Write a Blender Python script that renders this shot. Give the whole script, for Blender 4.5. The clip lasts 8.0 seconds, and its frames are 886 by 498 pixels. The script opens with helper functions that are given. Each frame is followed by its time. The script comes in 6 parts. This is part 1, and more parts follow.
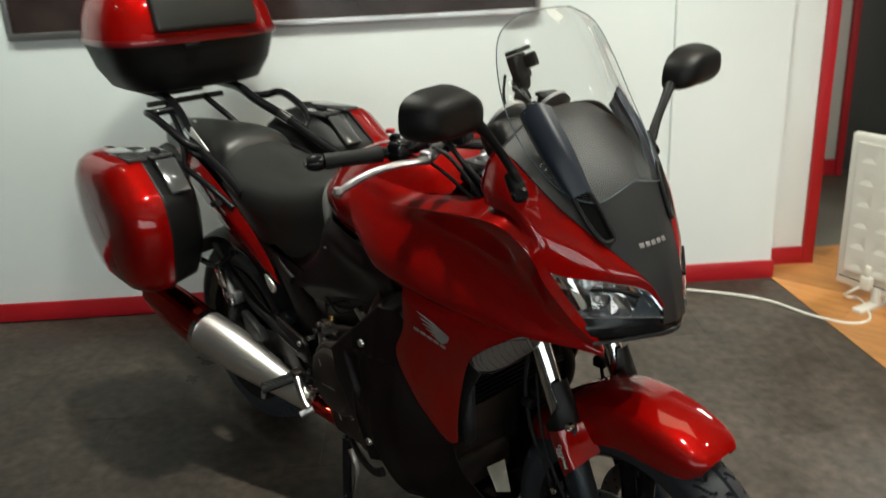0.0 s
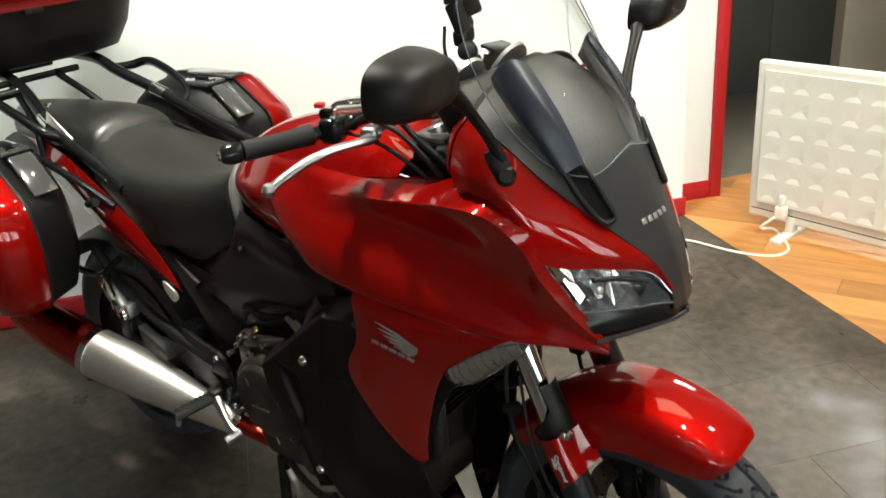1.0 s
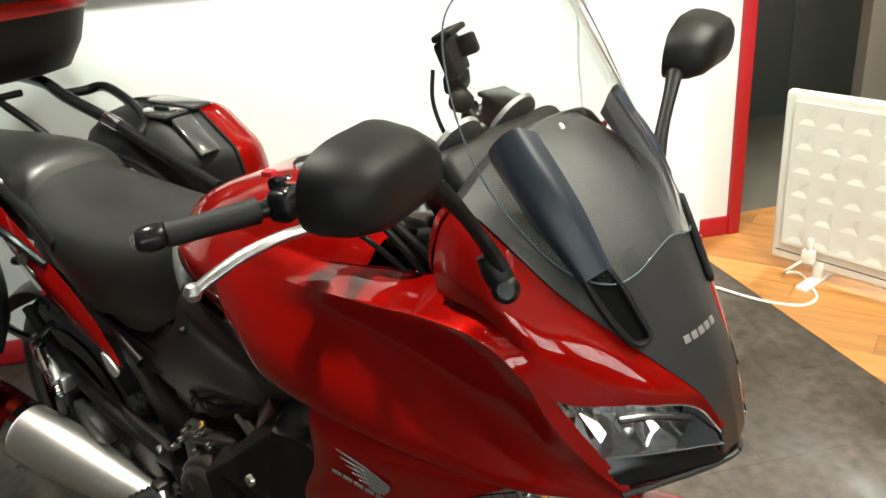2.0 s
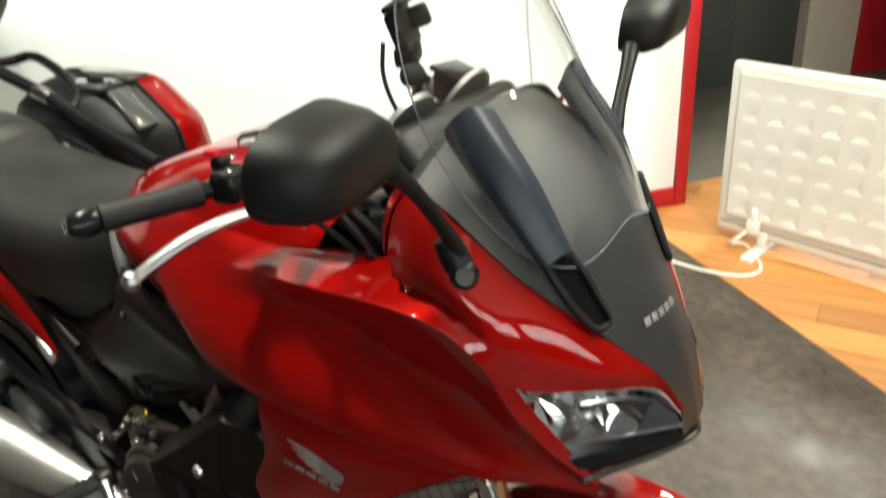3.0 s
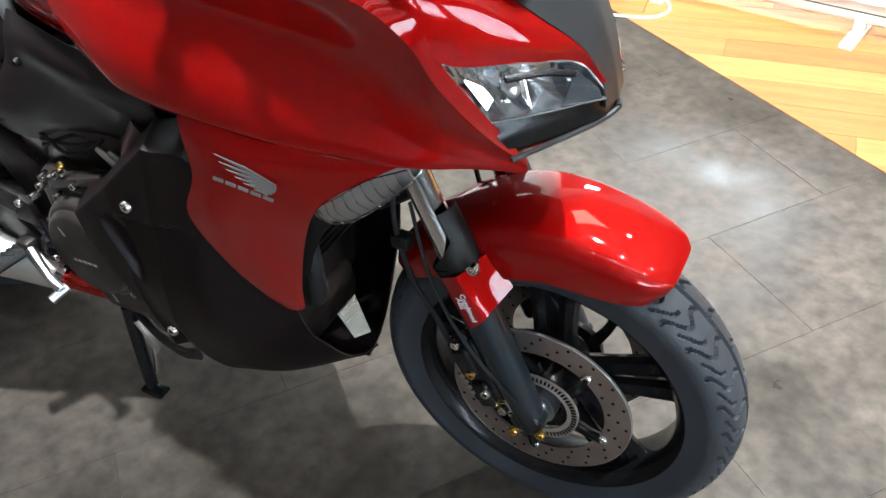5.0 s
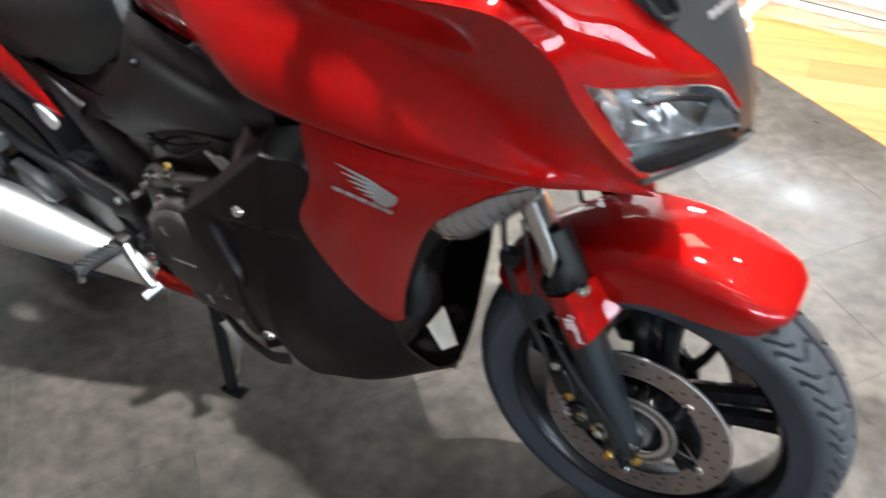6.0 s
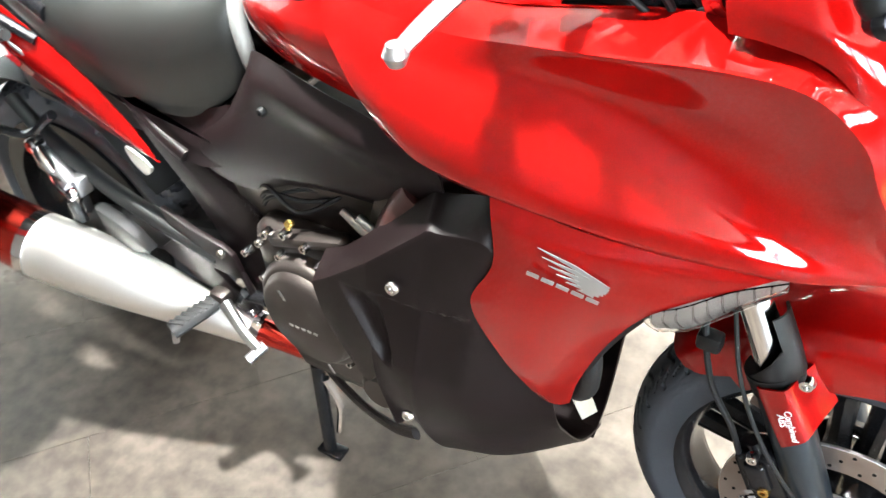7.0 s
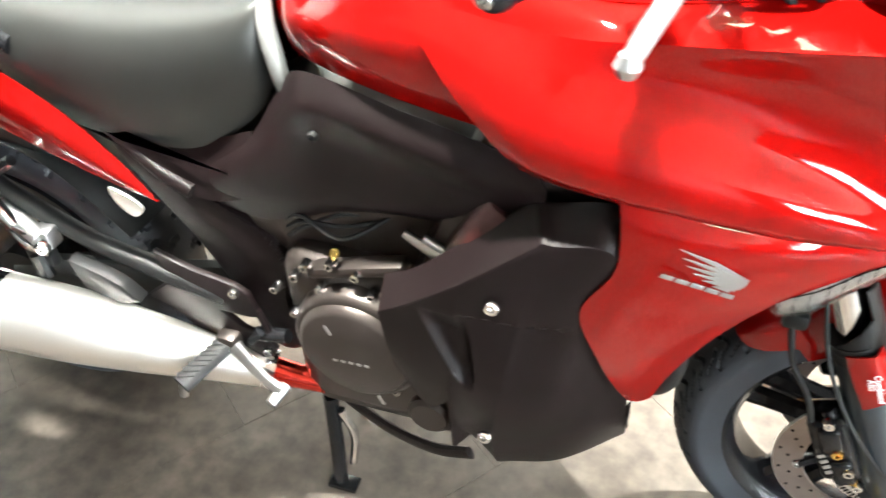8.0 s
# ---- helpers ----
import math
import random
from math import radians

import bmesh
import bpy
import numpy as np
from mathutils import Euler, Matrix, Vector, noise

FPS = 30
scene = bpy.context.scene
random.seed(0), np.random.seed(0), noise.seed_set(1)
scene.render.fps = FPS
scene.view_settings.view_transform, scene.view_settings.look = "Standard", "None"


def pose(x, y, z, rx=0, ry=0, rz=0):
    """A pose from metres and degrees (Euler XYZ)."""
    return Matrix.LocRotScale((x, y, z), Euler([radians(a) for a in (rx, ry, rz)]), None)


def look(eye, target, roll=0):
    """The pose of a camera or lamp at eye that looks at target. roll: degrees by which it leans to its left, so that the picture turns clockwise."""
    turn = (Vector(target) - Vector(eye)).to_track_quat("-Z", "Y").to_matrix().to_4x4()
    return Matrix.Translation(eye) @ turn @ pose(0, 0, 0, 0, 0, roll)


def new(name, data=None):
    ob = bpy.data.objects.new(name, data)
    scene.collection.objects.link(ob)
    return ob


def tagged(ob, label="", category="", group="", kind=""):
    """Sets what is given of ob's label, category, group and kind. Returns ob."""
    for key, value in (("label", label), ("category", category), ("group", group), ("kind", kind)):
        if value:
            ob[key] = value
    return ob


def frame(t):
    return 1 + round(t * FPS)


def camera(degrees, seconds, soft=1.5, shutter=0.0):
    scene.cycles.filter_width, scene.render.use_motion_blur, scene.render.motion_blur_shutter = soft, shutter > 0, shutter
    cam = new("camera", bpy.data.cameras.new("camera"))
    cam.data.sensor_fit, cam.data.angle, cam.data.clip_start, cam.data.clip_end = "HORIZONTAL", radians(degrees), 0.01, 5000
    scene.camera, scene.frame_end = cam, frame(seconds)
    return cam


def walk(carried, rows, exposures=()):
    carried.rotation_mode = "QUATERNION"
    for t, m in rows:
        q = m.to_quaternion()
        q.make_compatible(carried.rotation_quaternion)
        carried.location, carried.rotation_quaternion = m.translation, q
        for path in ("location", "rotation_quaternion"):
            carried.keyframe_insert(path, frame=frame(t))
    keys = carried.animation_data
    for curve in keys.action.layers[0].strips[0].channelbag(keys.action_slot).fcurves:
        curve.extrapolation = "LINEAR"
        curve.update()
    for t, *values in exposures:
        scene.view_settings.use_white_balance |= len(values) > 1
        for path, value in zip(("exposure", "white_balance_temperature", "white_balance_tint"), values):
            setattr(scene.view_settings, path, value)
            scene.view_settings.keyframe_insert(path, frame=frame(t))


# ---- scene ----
cam = camera(55.5, 8.0, shutter=0.4)
PATH = [
    (0, (0.827, -1.162, 1.476), (-0.635, 0.012, 0.78), -2.8),
    (0.5, (0.628, -1.151, 1.469), (-0.658, 0.131, 0.63), -4.3),
    (1, (0.516, -1.078, 1.456), (-0.702, 0.275, 0.627), -5.0),
    (1.5, (0.387, -0.895, 1.456), (-0.867, 0.44, 0.653), -4.5),
    (1.7, (0.352, -0.832, 1.454), (-0.892, 0.501, 0.632), -4.2),
    (2.8, (0.306, -0.804, 1.446), (-0.842, 0.641, 0.675), -4.4),
    (3, (0.295, -0.794, 1.448), (-0.812, 0.616, 0.56), -3.0),
    (3.5, (0.291, -0.821, 1.406), (-0.759, 0.484, 0.313), -4.1),
    (4, (0.305, -0.85, 1.383), (-0.644, 0.466, 0.213), -4.6),
    (4.5, (0.314, -0.855, 1.355), (-0.526, 0.444, 0.088), -4.7),
    (4.7, (0.314, -0.854, 1.349), (-0.508, 0.429, 0.053), -5.1),
    (5.8, (0.27, -0.882, 1.342), (-0.559, 0.408, 0.059), -3.6),
    (6, (0.224, -0.89, 1.355), (-0.677, 0.356, 0.077), -4.4),
    (6.5, (0.074, -0.866, 1.341), (-0.923, 0.327, 0.082), -5.6),
    (7, (-0.065, -0.842, 1.35), (-0.97, 0.38, 0.051), -5.1),
    (7.5, (-0.203, -0.879, 1.344), (-0.84, 0.482, 0.023), -2.4),
    (8, (-0.361, -0.932, 1.352), (-0.904, 0.464, 0.026), -1.8),
]
EXPOSURES = [(0.0, -1.54, 6500, 1), (0.5, -1.15, 6550, 1), (1.5, -0.7, 6700, 1), (3.0, -0.66, 6700, 1), (3.5, -0.44, 6600, 1), (4.0, 0.05, 6300, 2), (4.5, 0.12, 5650, 3), (6.0, 0.42, 5600, 4), (6.5, 1.3, 5800, 7), (7.0, 1.9, 6000, 5), (8.0, 1.98, 6200, 4)]
walk(cam, [(t, look(eye, target, roll)) for t, eye, target, roll in PATH], EXPOSURES)

# ---- world and light ----
world = bpy.data.worlds.new("world")
scene.world = world
world.use_nodes = True
wn = world.node_tree
sky = wn.nodes.new("ShaderNodeTexSky")
sky.sky_type, sky.sun_disc, sky.sun_elevation, sky.sun_rotation = "NISHITA", False, radians(38), radians(140)
wn.links.new(sky.outputs[0], wn.nodes["Background"].inputs[0])
wn.nodes["Background"].inputs[1].default_value = 0.08

# the room's own axes: x along the back wall, y through it (the room lies at y < 0), z up
ROOM = pose(-0.945, 2.10, 0, 0, 0, 53)
CEIL = 2.75


def lamp(name, at, to, size, watts, colour=(1, 0.96, 0.9), size_y=None, spread=180):
    data = bpy.data.lights.new(name, "AREA")
    data.energy, data.size, data.color, data.spread = watts, size, colour, radians(spread)
    if size_y:
        data.shape, data.size_y = "RECTANGLE", size_y
    else:
        data.shape = "DISK"
    ob = new(name, data)
    ob.matrix_world = look(at, to)
    return ob


# first set by cast shadows, second added fill, rest guessed for glints and floor
SPOTS = [(-1.05, -0.24, 50, 0.12), (0.85, 2.00, 14, 0.10), (0.45, 0.85, 66, 0.05), (0.95, 0.45, 30, 0.05), (1.75, 1.15, 24, 0.05), (0.95, -0.75, 0.8, 0.05), (0.60, -1.30, 0.6, 0.05), (1.40, -1.70, 0.6, 0.05), (0.10, -0.95, 0.4, 0.05), (0.90, -2.25, 0.6, 0.05), (1.75, -0.20, 2.5, 0.05)]
# added, unseen lamps that only brighten the white wall
WALL_FILLS = [(-3.55, 130), (-2.55, 150), (-1.55, 150), (-0.55, 170), (0.6, 70)]
for sx, sy, watts, wide in SPOTS:
    lamp("spot_light", (sx, sy, CEIL - 0.035), (sx, sy, 0), wide, watts, (1, 0.95, 0.87), spread=120)

for su, watts in WALL_FILLS:
    lamp("wall_fill", tuple(ROOM @ Vector((su, -0.95, CEIL - 0.12))), tuple(ROOM @ Vector((su, 0.02, 1.15))), 0.10, watts * 0.088, (0.98, 1, 0.92), spread=92)
# first guessed from blocks mirrored in the cowl, second added to widen them
FITTINGS = [(1.15, -0.85), (1.95, -1.45)]
for fx, fy, sy in [(a, b, c) for a, b in FITTINGS for c in (-0.12, 0.12)]:
    at = Vector((fx, fy, CEIL - 0.05)) + ROOM.to_3x3() @ Vector((0, sy, 0))
    ob = lamp("tube_light", at, (0, 0, 0), 1.2, 0.9, (1, 0.97, 0.92), 0.09)
    ob.matrix_world = Matrix.Translation(at) @ pose(0, 0, 0, 0, 0, 53)
PANELS = [(-0.15, 1.40, 14, (1, 0.82, 0.56))]
for px, py, watts, tint in PANELS:
    ob = lamp("panel_light", (px, py, CEIL - 0.04), (px, py, 0), 1.2, watts, tint, 0.6)
    ob.matrix_world = Matrix.Translation((px, py, CEIL - 0.04)) @ pose(0, 0, 0, 0, 0, 53)
lamp("hall_light", tuple(ROOM @ Vector((1.98, 1.02, CEIL - 0.06))), tuple(ROOM @ Vector((0.3, -0.9, 0))), 0.5, 44, (1, 0.97, 0.91), 1.0, spread=66)

# ---- materials ----


def mat(name, colour, rough=0.5, metal=0.0, coat=0.0, vary=0.12, scale=6.0, fine=90.0, bump=0.0, trans=0.0, ior=1.45, spec=0.5,
        rvary=0.1, piece=0.0, stretch=None, glow=0.0, fine_vary=0.0, place=False):
    m = bpy.data.materials.new(name)
    m.use_nodes = True
    t = m.node_tree
    n, l = t.nodes, t.links
    b = n["Principled BSDF"]
    b.inputs["Roughness"].default_value = rough
    b.inputs["Metallic"].default_value = metal
    b.inputs["Coat Weight"].default_value = coat
    b.inputs["Coat Roughness"].default_value = 0.03
    b.inputs["Transmission Weight"].default_value = trans
    b.inputs["IOR"].default_value = ior
    b.inputs["Specular IOR Level"].default_value = spec
    if glow:
        b.inputs["Emission Color"].default_value = (*colour, 1)
        b.inputs["Emission Strength"].default_value = glow
    co = n.new("ShaderNodeTexCoord")
    src = n.new("ShaderNodeNewGeometry").outputs["Position"] if place else co.outputs["Object"]
    if stretch:
        mp = n.new("ShaderNodeMapping")
        mp.inputs["Scale"].default_value = stretch
        l.new(src, mp.inputs[0])
        src = mp.outputs[0]
    big = n.new("ShaderNodeTexNoise")
    big.inputs["Scale"].default_value, big.inputs["Detail"].default_value = scale, 6
    l.new(src, big.inputs["Vector"])
    small = n.new("ShaderNodeTexNoise")
    small.inputs["Scale"].default_value, small.inputs["Detail"].default_value = fine, 4
    l.new(src, small.inputs["Vector"])
    ramp = n.new("ShaderNodeMapRange")
    ramp.inputs["From Min"].default_value, ramp.inputs["From Max"].default_value = 0.3, 0.7
    ramp.inputs["To Min"].default_value, ramp.inputs["To Max"].default_value = 1 - vary, 1 + vary
    l.new(big.outputs["Fac"], ramp.inputs["Value"])
    fr = n.new("ShaderNodeMapRange")
    fr.inputs["From Min"].default_value, fr.inputs["From Max"].default_value = 0.3, 0.7
    fr.inputs["To Min"].default_value, fr.inputs["To Max"].default_value = 1 - fine_vary, 1 + fine_vary
    l.new(small.outputs["Fac"], fr.inputs["Value"])
    mul = n.new("ShaderNodeMath")
    mul.operation = "MULTIPLY"
    l.new(ramp.outputs[0], mul.inputs[0])
    l.new(fr.outputs[0], mul.inputs[1])
    fac = mul.outputs[0]
    if piece:
        info = n.new("ShaderNodeObjectInfo")
        pr = n.new("ShaderNodeMapRange")
        pr.inputs["To Min"].default_value, pr.inputs["To Max"].default_value = 1 - piece, 1 + piece
        l.new(info.outputs["Random"], pr.inputs["Value"])
        m2 = n.new("ShaderNodeMath")
        m2.operation = "MULTIPLY"
        l.new(fac, m2.inputs[0])
        l.new(pr.outputs[0], m2.inputs[1])
        fac = m2.outputs[0]
    sc = n.new("ShaderNodeVectorMath")
    sc.operation = "SCALE"
    sc.inputs[0].default_value = colour
    l.new(fac, sc.inputs["Scale"])
    l.new(sc.outputs[0], b.inputs["Base Color"])
    rr = n.new("ShaderNodeMapRange")
    rr.inputs["From Min"].default_value, rr.inputs["From Max"].default_value = 0.3, 0.7
    rr.inputs["To Min"].default_value, rr.inputs["To Max"].default_value = rough * (1 - rvary), min(1, rough * (1 + rvary))
    l.new(big.outputs["Fac"], rr.inputs["Value"])
    l.new(rr.outputs[0], b.inputs["Roughness"])
    if bump:
        bp = n.new("ShaderNodeBump")
        bp.inputs["Strength"].default_value, bp.inputs["Distance"].default_value = 1, bump
        l.new(small.outputs["Fac"], bp.inputs["Height"])
        l.new(bp.outputs[0], b.inputs["Normal"])
    return m


RED = mat("red_paint", (0.235, 0.0015, 0.0012), 0.43, 0.32, 1.0, 0.04, 4, 900, fine_vary=0.10, spec=0.0)
DRED = mat("dark_red_paint", (0.16, 0.004, 0.007), 0.3, 0.2, 0.8, 0.08, 4)
BLACK = mat("black_plastic", (0.0060, 0.0060, 0.0062), 0.46, 0, 0, 0.15, 8, 1400, 0.0002, spec=0.3)
GREY = mat("dark_grey_plastic", (0.020, 0.020, 0.021), 0.46, 0, 0, 0.1, 8, 1600, 0.0002, spec=0.35)
COVER = mat("side_cover_plastic", (0.0065, 0.0038, 0.0040), 0.42, 0, 0, 0.1, 7, 1600, 0.0002, spec=0.2)
GLOSSBLACK = mat("black_enamel", (0.007, 0.007, 0.008), 0.22, 0, 0.0, 0.1, 8, spec=0.35)
VINYL = mat("seat_vinyl", (0.015, 0.0155, 0.0145), 0.35, 0, 0, 0.1, 10, 1100, 0.00025, spec=0.8)
RUBBER = mat("rubber", (0.008, 0.008, 0.0085), 0.60, 0, 0, 0.25, 9, 300, 0.0003, spec=0.35)
TYRE = mat("tyre_rubber", (0.027, 0.030, 0.037), 0.58, 0, 0, 0.3, 7, 260, 0.0004)
STEEL = mat("brushed_steel", (0.86, 0.83, 0.80), 0.40, 1, 0, 0.03, 5, 200, rvary=0.03)
CHROME = mat("chrome", (0.80, 0.80, 0.80), 0.08, 1, 0, 0.04, 9)
ALLOY = mat("cast_alloy", (0.52, 0.52, 0.53), 0.34, 1, 0, 0.12, 12, 600, 0.0002)
ENGINE = mat("engine_paint", (0.056, 0.046, 0.042), 0.36, 0.7, 0, 0.14, 12, 500, 0.0002)
FORK = mat("fork_enamel", (0.014, 0.020, 0.026), 0.30, 0.3, 0.3, 0.08, 9)
DISC = mat("disc_steel", (0.34, 0.29, 0.27), 0.34, 0.9, 0, 0.15, 20, 240, 0.00003)
GOLD = mat("gold_bolt", (0.75, 0.50, 0.15), 0.25, 1)
SILVER = mat("silver_decal", (0.36, 0.34, 0.34), 0.42, 0.7)
WHITEDECAL = mat("white_decal", (0.72, 0.68, 0.70), 0.4)
# near-black that paints the shade inside holes, slots and gaps
HOLE_SHADE = mat("hole_shade", (0.003, 0.003, 0.003), 0.9, spec=0.1)
PIPING = mat("grey_piping_vinyl", (0.16, 0.16, 0.155), 0.4, 0, 0, 0.08, 10, 900, 0.0002)
GLASS = mat("clear_glass", (1, 1, 1), 0.02, 0, 0, 0, trans=1, ior=1.46)
SCREEN = mat("clear_acrylic", (0.95, 0.97, 0.97), 0.015, 0, 0, 0, trans=1, ior=1.45, rvary=0)
SCREENEDGE = mat("acrylic_edge", (0.09, 0.12, 0.14), 0.15, 0, 0.0, 0.05)
LENS = mat("clear_lens", (0.98, 0.98, 0.98), 0.05, 0, 0, 0, trans=1, ior=1.3)
SMOKE = mat("deflector_plastic", (0.014, 0.020, 0.032), 0.42, 0, 0.0, 0.05)
WALL = mat("white_wall_paint", (0.77, 0.80, 0.79), 0.55, 0, 0, 0.03, 1.2, 160, 0.0006)
DARKWALL = mat("grey_wall_paint", (0.11, 0.105, 0.10), 0.6, 0, 0, 0.05, 1.2, 160, 0.0006)
REDTRIM = mat("red_trim_paint", (0.42, 0.010, 0.018), 0.38, 0, 0, 0.10, 3, 120, 0.0003)
CEILING = mat("ceiling_paint", (0.46, 0.42, 0.35), 0.8, 0, 0, 0.03, 2)
TILE = mat("floor_tile_stone", (0.064, 0.053, 0.044), 0.44, 0, 0, 0.42, 4.0, 26, 0.0006, piece=0.04, rvary=0.45, fine_vary=0.30, place=True, spec=0.2)
GROUT = mat("floor_joint", (0.052, 0.043, 0.036), 0.5, 0, 0, 0.5, 5.0, place=True, spec=0.2)
WOOD = mat("wood_plank", (0.42, 0.19, 0.060), 0.34, 0, 0, 0.20, 3.0, 30, 0.0003, piece=0.24, stretch=(0.7, 9, 9), fine_vary=0.12)
HALLFLOOR = mat("hall_floor", (0.115, 0.105, 0.085), 0.5, 0, 0, 0.2, 5)
BEIGE = mat("beige_wall_paint", (0.52, 0.47, 0.40), 0.6, 0, 0, 0.04, 2)
DOORGREY = mat("dark_door_paint", (0.055, 0.060, 0.055), 0.5, 0, 0, 0.08, 2)
HALLWALL = mat("hall_wall_paint", (0.50, 0.51, 0.47), 0.6, 0, 0, 0.04, 2)
HEATER = mat("heater_enamel", (0.68, 0.66, 0.61), 0.35, 0, 0.1, 0.03, 5)
CORD = mat("white_cord", (0.75, 0.73, 0.66), 0.5)
BOARD = mat("dark_picture", (0.030, 0.020, 0.018), 0.22, 0, 0.3, 0.35, 5)
ALU = mat("aluminium_strip", (0.60, 0.60, 0.60), 0.36, 1, 0, 0.06, 8, 200, 0.00003)
LATCHGREY = mat("latch_grey_plastic", (0.055, 0.056, 0.058), 0.16, 0, 1.0, 0.05)
LAMPSILVER = mat("lamp_silvering", (0.42, 0.44, 0.46), 0.22, 0.9)
MESHWHITE = mat("pale_mesh", (0.55, 0.53, 0.46), 0.6, 0, 0, 0.1, 30, 400, 0.0006)
PANGREY = mat("luggage_grey_plastic", (0.060, 0.062, 0.061), 0.36, 0, 0, 0.08, 8, 1200, 0.0002)

# ---- mesh helpers ----


def cat(pts, n):
    """Smooth open curve through pts, n samples."""
    p = [Vector(q) for q in pts]
    if len(p) == 2:
        return [p[0].lerp(p[1], i / (n - 1)) for i in range(n)]
    d = [0.0]
    for a, b in zip(p, p[1:]):
        d.append(d[-1] + max((b - a).length, 1e-6) ** 0.75)
    out = []
    for i in range(n):
        s = d[-1] * i / (n - 1)
        k = 0
        while k < len(p) - 2 and s > d[k + 1]:
            k += 1
        h = d[k + 1] - d[k]
        f = (s - d[k]) / h

        def tang(j):
            if j == 0:
                return (p[1] - p[0]) / (d[1] - d[0])
            if j == len(p) - 1:
                return (p[-1] - p[-2]) / (d[-1] - d[-2])
            return (p[j + 1] - p[j - 1]) / (d[j + 1] - d[j - 1])

        m0, m1 = tang(k) * h, tang(k + 1) * h
        f2, f3 = f * f, f * f * f
        out.append(p[k] * (2 * f3 - 3 * f2 + 1) + m0 * (f3 - 2 * f2 + f) + p[k + 1] * (3 * f2 - 2 * f3) + m1 * (f3 - f2))
    return out


def skin(curves, nu, nv):
    """A smooth sheet through the curves: nu rows of nv points."""
    cs = [cat(c, nv) for c in curves]
    cols = [cat([c[j] for c in cs], nu) for j in range(nv)]
    return [[cols[j][i] for j in range(nv)] for i in range(nu)]


def grid_bm(grid, thick=0.003, ring=False, caps=False):
    """Mesh of a grid; thick > 0 gives it a back and rims. ring: rows are closed rings."""
    bm = bmesh.new()
    vs = [[bm.verts.new(p) for p in row] for row in grid]
    nv = len(grid[0])
    last = nv if ring else nv - 1
    for a, b in zip(vs, vs[1:]):
        for j in range(last):
            k = (j + 1) % nv
            try:
                bm.faces.new((a[j], a[k], b[k], b[j]))
            except ValueError:
                pass
    if caps:
        for row in (vs[0], vs[-1]):
            c = bm.verts.new(sum((v.co for v in row), Vector()) / nv)
            for j in range(nv):
                bm.faces.new((row[j], row[(j + 1) % nv], c))
    bmesh.ops.remove_doubles(bm, verts=bm.verts, dist=1e-5)
    bmesh.ops.recalc_face_normals(bm, faces=bm.faces)
    if thick and not caps:
        bm.normal_update()
        bm.verts.ensure_lookup_table()
        old = list(bm.verts)
        faces = list(bm.faces)
        rims = [e for e in bm.edges if len(e.link_faces) == 1]
        c = sum((v.co for v in old), Vector()) / len(old)
        avg = sum((f.normal * f.calc_area() for f in faces), Vector())
        side = sum(f.normal.dot(f.calc_center_median() - Vector((c.x, 0, c.z))) for f in faces)
        sign = -1 if side > 0 else 1
        back = {v: bm.verts.new(v.co + v.normal * thick * sign) for v in old}
        for f in faces:
            bm.faces.new([back[v] for v in reversed(f.verts)])
        for e in rims:
            a, b = e.verts
            bm.faces.new((a, b, back[b], back[a]))
        bmesh.ops.recalc_face_normals(bm, faces=bm.faces)
    return bm


def mirrored(bm, plane=0.0):
    b = bm.copy()
    for v in b.verts:
        v.co.y = 2 * plane - v.co.y
    bmesh.ops.reverse_faces(b, faces=b.faces)
    return b


def joined(*bms):
    out = bmesh.new()
    for b in bms:
        me = bpy.data.meshes.new("tmp")
        b.to_mesh(me)
        b.free()
        out.from_mesh(me)
        bpy.data.meshes.remove(me)
    return out


def moved(bm, m):
    bmesh.ops.transform(bm, matrix=m, verts=bm.verts)
    return bm


def tube(pts, radius, sides=10, n=None, flat=1.0, smooth=True):
    """A rod along pts; radius may be a list, one value a point."""
    n = n or max(2, len(pts) * 6 if len(pts) > 2 else 2)
    path = cat(pts, n) if smooth else [Vector(p) for p in pts]
    n = len(path)
    if isinstance(radius, (int, float)):
        rad = [radius] * n
    else:
        rad = [v.x for v in cat([(r, 0, i) for i, r in enumerate(radius)], n)]
    rings, up = [], None
    for i in range(n):
        t = (path[min(i + 1, n - 1)] - path[max(i - 1, 0)]).normalized()
        if up is None:
            up = Vector((0, 0, 1)) if abs(t.z) < 0.9 else Vector((1, 0, 0))
        side = t.cross(up).normalized()
        up = side.cross(t).normalized()
        rings.append([path[i] + (side * math.cos(a) + up * math.sin(a) * flat) * rad[i] for a in (2 * math.pi * k / sides for k in range(sides))])
    return grid_bm(rings, 0, True, True)


def rbox(size, at=(0, 0, 0), bevel=0.004, rot=(0, 0, 0), segs=2):
    bm = bmesh.new()
    bmesh.ops.create_cube(bm, size=1)
    bmesh.ops.scale(bm, vec=size, verts=bm.verts)
    if bevel:
        bmesh.ops.bevel(bm, geom=bm.edges, offset=bevel, segments=segs, affect="EDGES", profile=0.5)
    return moved(bm, pose(*at, *rot))


def lathe(profile, at=(0, 0, 0), rot=(0, 0, 0), segs=40, close=False):
    """Turned body about its own z axis; profile of (radius, height)."""
    prof = list(profile) + ([profile[0]] if close else [])
    rings = [[Vector((r * math.cos(2 * math.pi * k / segs), r * math.sin(2 * math.pi * k / segs), h)) for k in range(segs)] for r, h in prof]
    bm = grid_bm(rings, 0, True, not close)
    return moved(bm, pose(*at, *rot))


def bolt(at, r=0.008, rot=(90, 0, 0), h=0.006):
    """Domed screw head with a socket; its axis is turned by rot."""
    return lathe([(r, 0), (r, h * 0.5), (r * 0.8, h), (r * 0.42, h), (r * 0.40, h * 0.45)], at, rot, 14)


